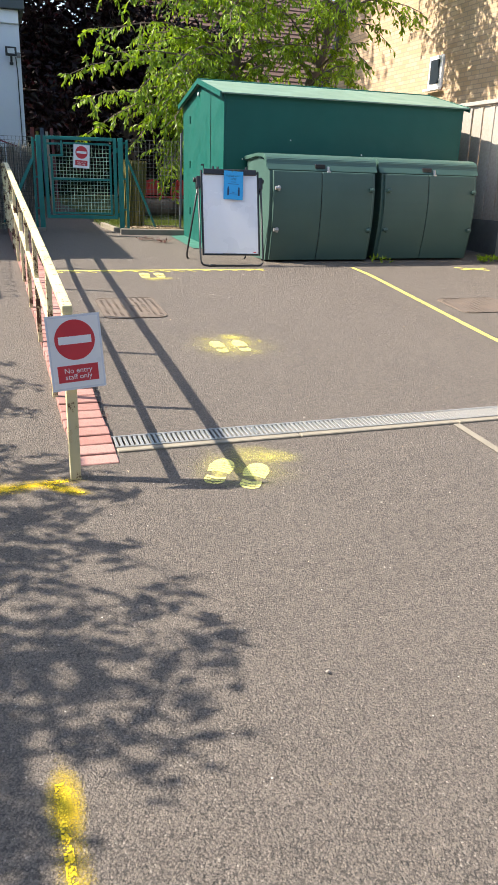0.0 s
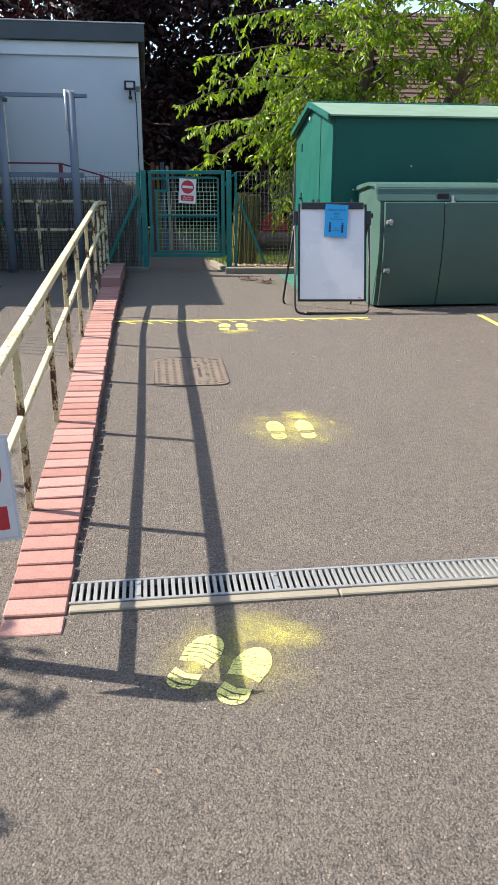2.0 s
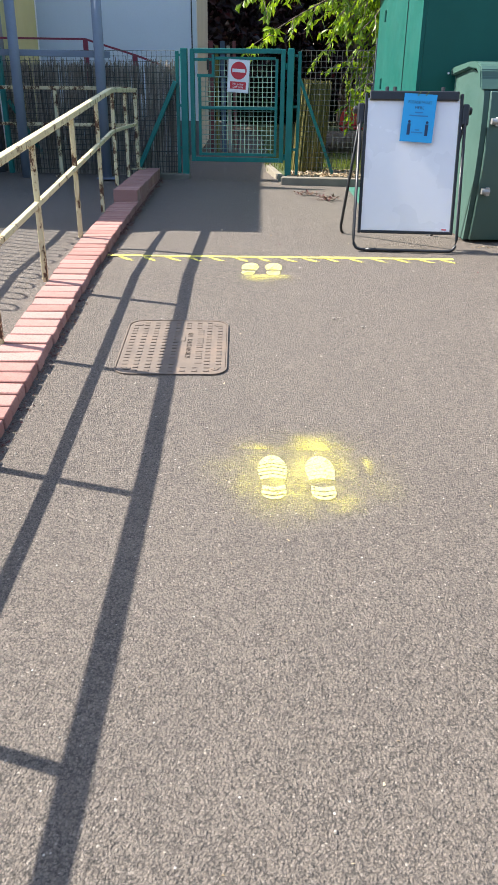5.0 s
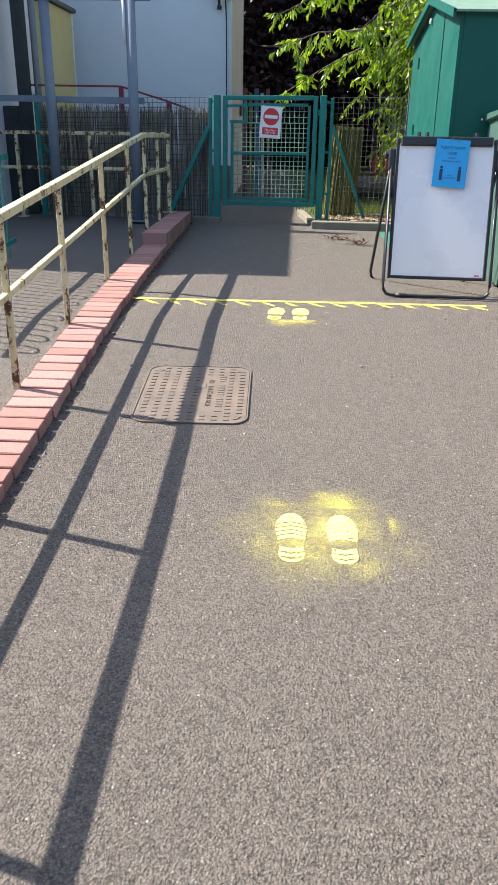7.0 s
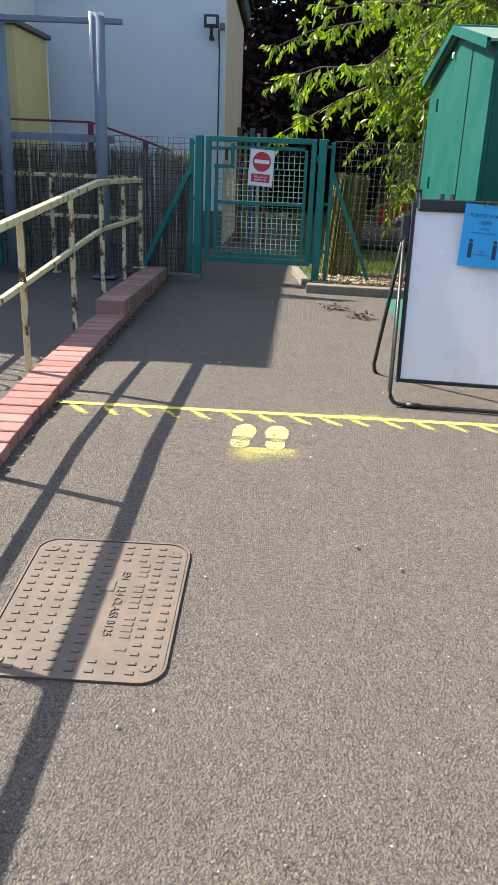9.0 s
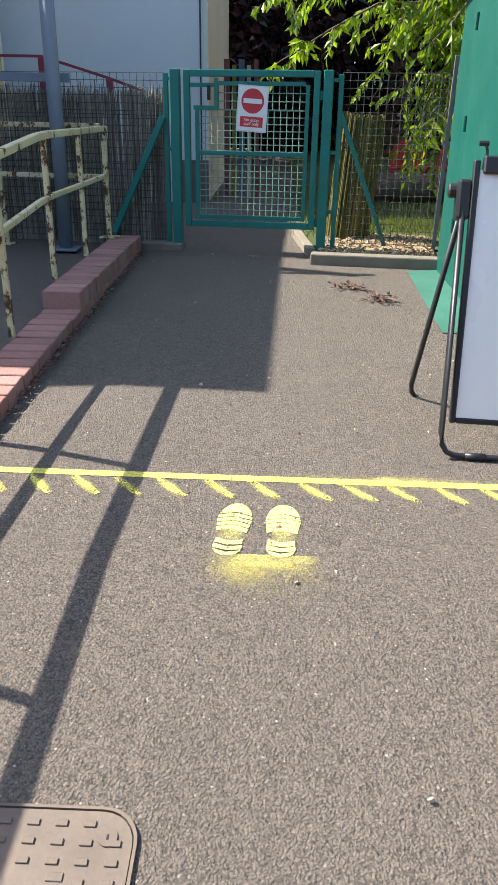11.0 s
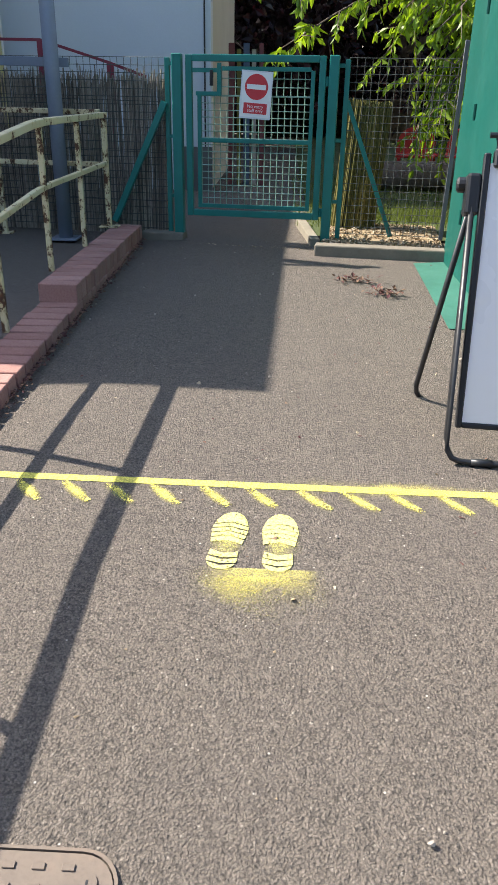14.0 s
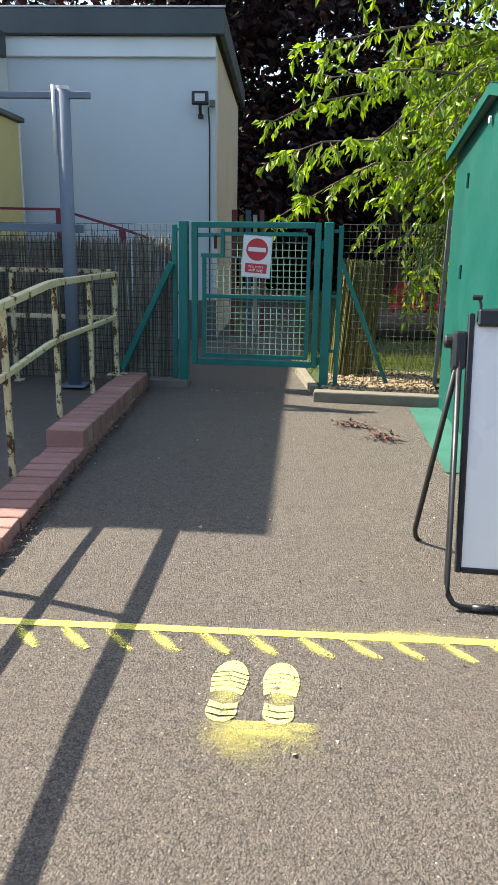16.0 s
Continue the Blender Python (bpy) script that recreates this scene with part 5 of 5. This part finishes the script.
for x, z in ((0.2, 2.25), (1.5, 2.8), (3.2, 2.6)):
    w = part("window", one_box(x, -0.06, z, x + 0.8, 0.02, z + 0.95, 0.01), UPVC, brown, "white-framed window")
    part("pane", one_box(x + 0.07, -0.068, z + 0.07, x + 0.38, -0.061, z + 0.88), PANE, w)
    part("pane", one_box(x + 0.43, -0.068, z + 0.07, x + 0.73, -0.061, z + 0.88), PANE, w)


# ---- trees ----
def leaf_faces(verts, faces, p, axis, side, length, width):
    """A leaf folded along its rib: two quads that meet in the middle."""
    i = len(verts)
    up = side.cross(axis).normalized() * (width * 0.22)
    mid, tip = p + axis * (length * 0.45), p + axis * length
    verts += [p, mid + side * (width / 2) + up, tip, mid - side * (width / 2) + up, mid]
    faces += [(i, i + 1, i + 4), (i + 1, i + 2, i + 4), (i, i + 4, i + 3), (i + 4, i + 2, i + 3)]


def pydata_part(name, verts, faces, mat, parent, label=""):
    me = bpy.data.meshes.new(name)
    me.from_pydata([tuple(v) for v in verts], [], faces)
    me.materials.append(mat)
    ob = new(name, me)
    ob.parent = parent
    return tagged(ob, label)


def bough_points(a, b, sag, n=7, rnd=None):
    a, b = Vector(a), Vector(b)
    pts = []
    for k in range(n):
        t = k / (n - 1)
        p = a.lerp(b, t) + Vector((0, 0, sag * math.sin(math.pi * t)))
        if rnd and 0 < k < n - 1:
            p += Vector((rnd.uniform(-1, 1), rnd.uniform(-1, 1), rnd.uniform(-1, 1))) * 0.05
        pts.append(p)
    return pts


def spray(rnd, pts, verts, faces, twigs, reach, leaf, droop, per=0.055):
    """Leafy side twigs along a bough."""
    total = len(pts) - 1
    n = max(3, int(sum((q - p).length for p, q in zip(pts, pts[1:])) / 0.11))
    for k in range(n):
        t = 0.18 + 0.82 * (k + rnd.random()) / n
        i = min(total - 1, int(t * total))
        p = pts[i].lerp(pts[i + 1], t * total - i)
        d = (pts[i + 1] - pts[i]).normalized()
        out = d.cross(Vector((0, 0, 1))).normalized() * (1 if k % 2 else -1)
        way = (out * rnd.uniform(0.1, 1.0) + d * rnd.uniform(0.0, 0.9) + Vector((rnd.uniform(-0.4, 0.4), rnd.uniform(-0.4, 0.4), rnd.uniform(-0.5, 0.45)))).normalized()
        size = reach * rnd.uniform(0.5, 1.1) * (1.15 - 0.5 * t)
        q = p + way * size + Vector((0, 0, -droop * size))
        tube(twigs, [p, p.lerp(q, 0.5) + Vector((0, 0, 0.04 * size)), q], [0.006, 0.004, 0.002], 3, False)
        m = max(3, int(size / per))
        for j in range(m):
            u = (j + 0.6) / m
            c = p.lerp(q, u) + Vector((0, 0, 0.06 * size * math.sin(math.pi * u)))
            s = way.cross(Vector((0, 0, 1))).normalized() * (1 if j % 2 else -1)
            axis = (s * rnd.uniform(-0.2, 0.8) + way * rnd.uniform(-0.2, 0.6) + Vector((rnd.uniform(-0.3, 0.3), rnd.uniform(-0.3, 0.3), rnd.uniform(-1.1, -0.2)))).normalized()
            side = axis.cross(Vector((rnd.uniform(-1, 1), rnd.uniform(-1, 1), rnd.uniform(-0.3, 0.3)))).normalized()
            leaf_faces(verts, faces, c, axis, side, leaf * rnd.uniform(0.7, 1.2), leaf * rnd.uniform(0.34, 0.46))


cherry = thing("cherry_tree", pose(0, 0, 0), "cherry tree with drooping bright green leaves", "tree")
rnd = random.Random(31)
trunk = bmesh.new()
tube(trunk, [(4.55, 13.1, 0.85), (4.72, 13.05, 1.9), (4.98, 13.0, 3.3), (5.16, 13.0, 4.4), (5.25, 13.05, 5.6), (5.2, 13.1, 7.0)], [0.12, 0.10, 0.085, 0.07, 0.05, 0.025], 12)
part("trunk", trunk, BARK, cherry, "slim brown trunk", True)
trunk = bmesh.new()
tube(trunk, [(5.75, 13.1, 0.85), (6.1, 13.05, 2.3), (6.57, 13.0, 3.7), (6.92, 13.0, 4.7), (7.3, 13.0, 5.9), (7.5, 13.1, 7.2), (7.45, 13.1, 8.2)], [0.13, 0.115, 0.10, 0.085, 0.065, 0.045, 0.02], 12)
part("trunk", trunk, BARK, cherry, "leaning second trunk", True)
BOUGHS = [((4.95, 13.0, 3.0), (2.15, 12.75, 3.04), 0.35), ((4.8, 13.0, 2.5), (2.26, 11.67, 2.62), 0.35), ((4.75, 13.0, 2.3), (2.35, 11.76, 2.2), 0.45),
          ((4.85, 13.0, 2.6), (3.40, 11.63, 1.62), 0.55), ((4.9, 13.0, 2.8), (3.15, 12.1, 2.15), 0.4), ((4.9, 12.9, 2.4), (3.6, 11.9, 1.95), 0.35),
          ((4.8, 12.9, 2.5), (3.35, 11.75, 1.9), 0.5), ((4.8, 12.9, 2.4), (3.5, 11.6, 1.75), 0.5), ((4.9, 12.9, 2.9), (3.3, 12.0, 2.5), 0.4), ((4.9, 12.9, 3.0), (3.1, 11.9, 2.8), 0.4), ((4.9, 12.9, 2.7), (3.7, 11.5, 2.2), 0.4),
          ((4.9, 12.9, 3.1), (3.62, 11.55, 2.45), 0.35), ((4.9, 12.9, 3.0), (3.50, 11.7, 2.65), 0.35), ((4.85, 12.9, 2.8), (3.68, 11.62, 1.85), 0.4), ((4.8, 12.9, 2.6), (3.62, 11.7, 1.50), 0.45), ((4.9, 12.9, 3.2), (3.75, 11.7, 2.9), 0.3)]
for z, x in ((3.3, 2.7), (3.7, 2.5), (4.1, 2.75), (4.6, 2.6), (5.2, 2.9), (2.9, 3.3), (3.5, 3.2)):
    BOUGHS.append(((5.05, 13.0, z - 0.2), (x, 12.3 + 0.3 * math.sin(9 * z), z), 0.3))
for k in range(120):
    right = k % 5 < 2
    z = rnd.uniform(2.6, 7.2)
    x0 = 4.7 + 0.09 * z if not right else 5.5 + 0.28 * z
    a = rnd.uniform(0, 2 * math.pi)
    r = rnd.uniform(0.9, 2.2) * (1.0 if z < 5.5 else 0.8)
    tip = (x0 + r * math.cos(a) * (1.05 if math.cos(a) < 0 else 0.7), 12.9 + 0.75 * r * math.sin(a) - 0.2, z + rnd.uniform(-0.5, 0.5))
    BOUGHS.append(((x0, 13.0, z - 0.1), tip, rnd.uniform(0.1, 0.4)))
for k in range(14):
    z = 1.65 + k * 0.10
    BOUGHS.append(((4.8, 12.9, z + 0.5), (3.42 + rnd.uniform(0.0, 0.36), 11.62 + rnd.uniform(-0.1, 0.25), z), 0.35))
for k in range(46):
    z = rnd.uniform(5.6, 8.6)
    x0 = 5.5 + 0.28 * min(z, 6.5)
    BOUGHS.append(((x0, 13.0, z - 0.5), (x0 + rnd.uniform(-0.6, 1.3), rnd.uniform(11.6, 15.2), z + rnd.uniform(-0.3, 0.5)), 0.3))
twigs, lv, lf = bmesh.new(), [], []
for a, b, sag in BOUGHS:
    pts = bough_points(a, b, sag, 7, rnd)
    tube(twigs, pts, [0.026, 0.022, 0.018, 0.014, 0.010, 0.007, 0.004], 5)
    spray(rnd, pts, lv, lf, twigs, 0.46, 0.106, 0.35, 0.025)
part("branchwork", twigs, BARK, cherry, "thin brown branches")
pydata_part("crown", lv, lf, LEAF, cherry, "sunlit drooping green leaves")


def beech(name, base, height, spread, count, seed, label, mat, leaf, z_low):
    """A tall tree: tapered trunk, limbs and a ragged shell of leaves in many clumps."""
    rnd = random.Random(seed)
    t = thing(name, pose(*base), label, "tree")
    tk = bmesh.new()
    tube(tk, [(0, 0, 0), (0.1, 0, height * 0.35), (0, 0.1, height * 0.7), (0.1, 0, height * 0.95)], [0.32, 0.26, 0.14, 0.04], 12)
    part("trunk", tk, BARK, t, "", True)
    limbs, vs, fs = bmesh.new(), [], []
    per = count // 90
    for k in range(90):
        z = z_low + (height - z_low) * rnd.random() ** 0.9
        frac = (z - z_low) / (height - z_low)
        r = spread * (0.55 + 0.45 * math.sin(math.pi * (0.12 + 0.8 * frac))) * rnd.uniform(0.55, 1.05)
        a = rnd.uniform(0, 2 * math.pi)
        tip = Vector((r * math.cos(a), r * math.sin(a), z + rnd.uniform(-0.5, 0.4)))
        tube(limbs, bough_points((0, 0, z * 0.85), tip, 0.4, 5), [0.07, 0.05, 0.035, 0.02, 0.01], 5)
        for j in range(per):
            u = 0.45 + 0.6 * rnd.random()
            c = Vector((0, 0, z * 0.85)).lerp(tip, u) + Vector((rnd.gauss(0, 0.5), rnd.gauss(0, 0.5), rnd.gauss(0, 0.33))) * min(1.0, spread / 3.0)
            axis = Vector((rnd.uniform(-1, 1), rnd.uniform(-1, 1), rnd.uniform(-1, 0.3))).normalized()
            side = axis.cross(Vector((rnd.uniform(-1, 1), rnd.uniform(-1, 1), 0.2))).normalized()
            leaf_faces(vs, fs, c, axis, side, leaf * rnd.uniform(0.7, 1.3), leaf * rnd.uniform(0.5, 0.75))
    part("limbwork", limbs, BARK, t)
    pydata_part("crown", vs, fs, mat, t)
    return t


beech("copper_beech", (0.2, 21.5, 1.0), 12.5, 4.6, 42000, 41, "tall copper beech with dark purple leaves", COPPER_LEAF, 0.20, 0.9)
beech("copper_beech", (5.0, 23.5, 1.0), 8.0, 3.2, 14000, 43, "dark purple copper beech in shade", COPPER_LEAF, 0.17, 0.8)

yard = thing("yard_tree", pose(-4.9, 2.6, 0.22), "leafy tree beside the yard that throws dappled shade", "tree")
rnd = random.Random(47)
part("trunk", tube(bmesh.new(), [(0, 0, -0.1), (0.05, 0.05, 1.6), (0.2, 0.1, 3.0), (0.25, 0.1, 4.4)], [0.16, 0.13, 0.09, 0.03], 12), BARK, yard, "", True)
twigs, lv, lf = bmesh.new(), [], []
for gx, gy in ((1.52, 1.56), (1.30, 1.42), (1.38, 1.90), (1.28, 2.22), (1.30, 2.72), (1.16, 3.05), (1.00, 4.15), (0.85, 4.60), (1.22, 1.25), (0.95, 1.02), (0.86, 1.30), (1.06, 1.68), (1.10, 2.50), (0.78, 2.50), (0.95, 2.85), (0.82, 3.30), (0.92, 3.75), (0.75, 1.95), (0.55, 1.20), (0.50, 2.20), (0.45, 3.00), (0.35, 3.90), (0.10, 1.50), (0.00, 2.60), (0.95, 0.45), (0.6, 0.1), (0.0, 0.5), (0.76, 1.15), (0.68, 0.92), (0.60, 1.05), (0.98, 2.2), (0.70, 2.8), (0.9, 4.0), (0.7, 3.6)):
    h = rnd.uniform(1.75, 2.35)
    tip = Vector((gx - 0.972 * h + 4.9, gy + 0.305 * h - 2.6, h + gz(gy) - 0.22))
    pts = bough_points((0.2, 0.1, rnd.uniform(1.6, 2.8)), tip, 0.25, 7, rnd)
    tube(twigs, pts, [0.03, 0.026, 0.02, 0.016, 0.012, 0.008, 0.004], 5)
    spray(rnd, pts, lv, lf, twigs, 0.40, 0.115, 0.2, 0.045)
    spray(rnd, pts, lv, lf, twigs, 0.30, 0.115, 0.35, 0.045)
part("branchwork", twigs, BARK, yard)
pydata_part("crown", lv, lf, LEAF, yard)

# Backdrop hedge and block added; deep shade is put into their near-black colour.
hedge = thing("hedge", pose(0, 25.5, 1.0), "tall hedge added as a backdrop, shade put into its leaf colour", "hedge")
vs, fs = [], []
rnd = random.Random(52)
for k in range(15000):
    x, z = rnd.uniform(-14, 9), 4.8 * rnd.random()
    c = Vector((x, rnd.gauss(0, 0.25), z + 0.3 * math.sin(x * 1.7)))
    axis = Vector((rnd.uniform(-1, 1), rnd.uniform(-1, 0.2), rnd.uniform(-1, 0.4))).normalized()
    side = axis.cross(Vector((rnd.uniform(-1, 1), rnd.uniform(-1, 1), 0.2))).normalized()
    leaf_faces(vs, fs, c, axis, side, 0.26, 0.17)
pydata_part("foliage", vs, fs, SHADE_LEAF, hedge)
part("inner_growth", one_box(-14, 0.3, 0, 9, 0.9, 4.6), DARK_TIMBER_AND_FILL, hedge)


# ---- hooped fence beside the lane ----
hoop = thing("hoop_top_fence", pose(0.0, 0.0, 0.0), "hoop-topped steel bar fence beside the lane", "fence")
HX = 0.12
for y0 in np.arange(6.6, 8.7, 0.18):
    z0 = gz(y0)
    pts = [(HX, y0, z0), (HX, y0, z0 + 0.86)]
    pts += [(HX, y0 + 0.045 - 0.045 * math.cos(a), z0 + 0.86 + 0.05 * math.sin(a)) for a in np.linspace(0.4, 2.74, 5)]
    pts += [(HX, y0 + 0.09, z0 + 0.86), (HX, y0 + 0.09, z0)]
    part("hoop", tube(bmesh.new(), pts, 0.008, 5), GATE_GREEN, hoop)
for h in (0.12, 0.76):
    part("rail", beam(bmesh.new(), (HX, 6.5, gz(6.5) + h), (HX, 8.85, gz(8.85) + h), 0.012, 0.04), GATE_GREEN, hoop)


# ---- litter and stones ----
def litter(cx, cy, n, seed):
    rnd = random.Random(seed)
    vs, fs = [], []
    for k in range(n):
        x, y = cx + rnd.gauss(0, 0.06), cy + rnd.gauss(0, 0.035)
        p = Vector((x, y, gz(y) + rnd.uniform(0.004, 0.03)))
        axis = Vector((rnd.uniform(-1, 1), rnd.uniform(-1, 1), rnd.uniform(-0.2, 0.6))).normalized()
        side = axis.cross(Vector((0, 0, 1))).normalized()
        leaf_faces(vs, fs, p, axis, side, rnd.uniform(0.018, 0.045), rnd.uniform(0.014, 0.03))
    t = thing("leaf_litter", pose(0, 0, 0), "small heap of dry brown leaves on tarmac", "dry leaves", "leaf heaps", "stuff")
    pydata_part("leaves", vs, fs, LITTER, t)


litter(2.85, 9.97, 60, 3)
litter(3.00, 9.67, 56, 4)
rnd = random.Random(77)
pebble = bpy.data.meshes.new("pebble")
bm = bmesh.new()
bmesh.ops.create_icosphere(bm, subdivisions=1, radius=0.008)
for v in bm.verts:
    v.co *= rnd.uniform(0.75, 1.2)
bm.to_mesh(pebble)
bm.free()
pebble.materials.append(PEBBLE)
for k in range(70):
    x, y = (rnd.uniform(1.4, 3.4), rnd.uniform(0.3, 11.0)) if k > 20 else (1.35 + 0.06 * rnd.random(), rnd.uniform(3.5, 11.0))
    ob = new("pebble", pebble)
    s = rnd.uniform(0.35, 1.0)
    ob.matrix_basis = Matrix.LocRotScale((x, y, gz(y) + 0.004 * s), Euler((rnd.random() * 6, rnd.random() * 6, 0)), (s, s, s * 0.8))
    tagged(ob, "small pale loose stone on tarmac", "stone", "loose stones")
for x, y in ((2.82, 6.11), (2.69, 6.23), (1.66, 1.39)):
    ob = new("pebble", pebble)
    ob.matrix_basis = Matrix.LocRotScale((x, y, gz(y) + 0.008), Euler((0.3, 0.5, 0.2)), (1.1, 0.9, 0.8))
    tagged(ob, "pale loose stone on tarmac", "stone", "loose stones")


# ---- unseen wall behind the yard, added to cut skylight ----
# Added out of view: darkens the faces that look towards -y.
rear = thing("rear_building", pose(0, -9.0, 0.0), "unseen dark wall added behind the yard to block skylight", "building")
part("wall", one_box(-24, -0.3, -0.6, 24, 0, 7.5), DARK_TIMBER_AND_FILL, rear)

# ---- soil and weeds in corners ----
def crumbs(name, label, spots, seed, mat):
    rnd = random.Random(seed)
    bm = bmesh.new()
    for x0, y0, x1, y1, n, s in spots:
        for _ in range(n):
            t = rnd.random()
            x, y = x0 + (x1 - x0) * t + abs(rnd.gauss(0, 0.022)), y0 + (y1 - y0) * t + rnd.gauss(0, 0.01)
            r = s * rnd.uniform(0.4, 1.2)
            c = Vector((x, y, gz(y) + r * 0.2))
            vs = [bm.verts.new(c + Vector((rnd.uniform(-1, 1), rnd.uniform(-1, 1), rnd.uniform(-0.3, 0.5))).normalized() * r) for _ in range(4)]
            for f in ((0, 1, 2), (0, 2, 3), (0, 3, 1), (1, 3, 2)):
                bm.faces.new([vs[i] for i in f])
    return tagged(mesh_object(name, bm, mat), label, "debris", kind="stuff")


crumbs("soil_crumbs", "dark soil and moss crumbs along the kerb foot", [(1.322, 3.5, 1.322, 9.2, 700, 0.009), (1.325, 8.0, 1.33, 11.1, 420, 0.013)], 61, LITTER)
crumbs("grit", "grit and dry bits along the foot of garden stores", [(3.8, 7.74, 6.5, 7.82, 260, 0.012), (1.6, 11.0, 3.4, 10.75, 140, 0.009)], 62, GRAVEL)
strewn = random.Random(66)
crumbs("fallen_bits", "dry leaf scraps and grit strewn over tarmac", [(x, y, x + 0.05, y, 1, strewn.choice((0.004, 0.006, 0.006, 0.010))) for x, y in [(strewn.uniform(1.4, 3.9), strewn.uniform(7.0, 10.9)) for _ in range(260)]], 63, LITTER)
crumbs("pale_grit", "pale grit strewn over tarmac", [(x, y, x + 0.05, y, 1, strewn.choice((0.004, 0.005, 0.007, 0.011))) for x, y in [(strewn.uniform(1.3, 5.5), strewn.uniform(0.6, 10.9)) for _ in range(420)]], 64, GRAVEL)
for cx, cy, sd in ((6.62, 7.72, 1), (6.9, 7.78, 2), (5.15, 7.74, 3)):
    rnd = random.Random(sd)
    w = thing("weed_clump", pose(cx, cy, gz(cy)), "small green weed growing beside garden stores", "weed", "weeds")
    vs, fs = [], []
    for k in range(60 if sd < 3 else 16):
        axis = Vector((rnd.uniform(-1, 1), rnd.uniform(-1, 1), rnd.uniform(0.2, 1.2))).normalized()
        side = axis.cross(Vector((0.3, 0.2, 1))).normalized()
        leaf_faces(vs, fs, Vector((rnd.gauss(0, 0.06), rnd.gauss(0, 0.03), rnd.uniform(0, 0.05))), axis, side, rnd.uniform(0.04, 0.10), 0.025)
    pydata_part("leaves", vs, fs, LEAF, w)
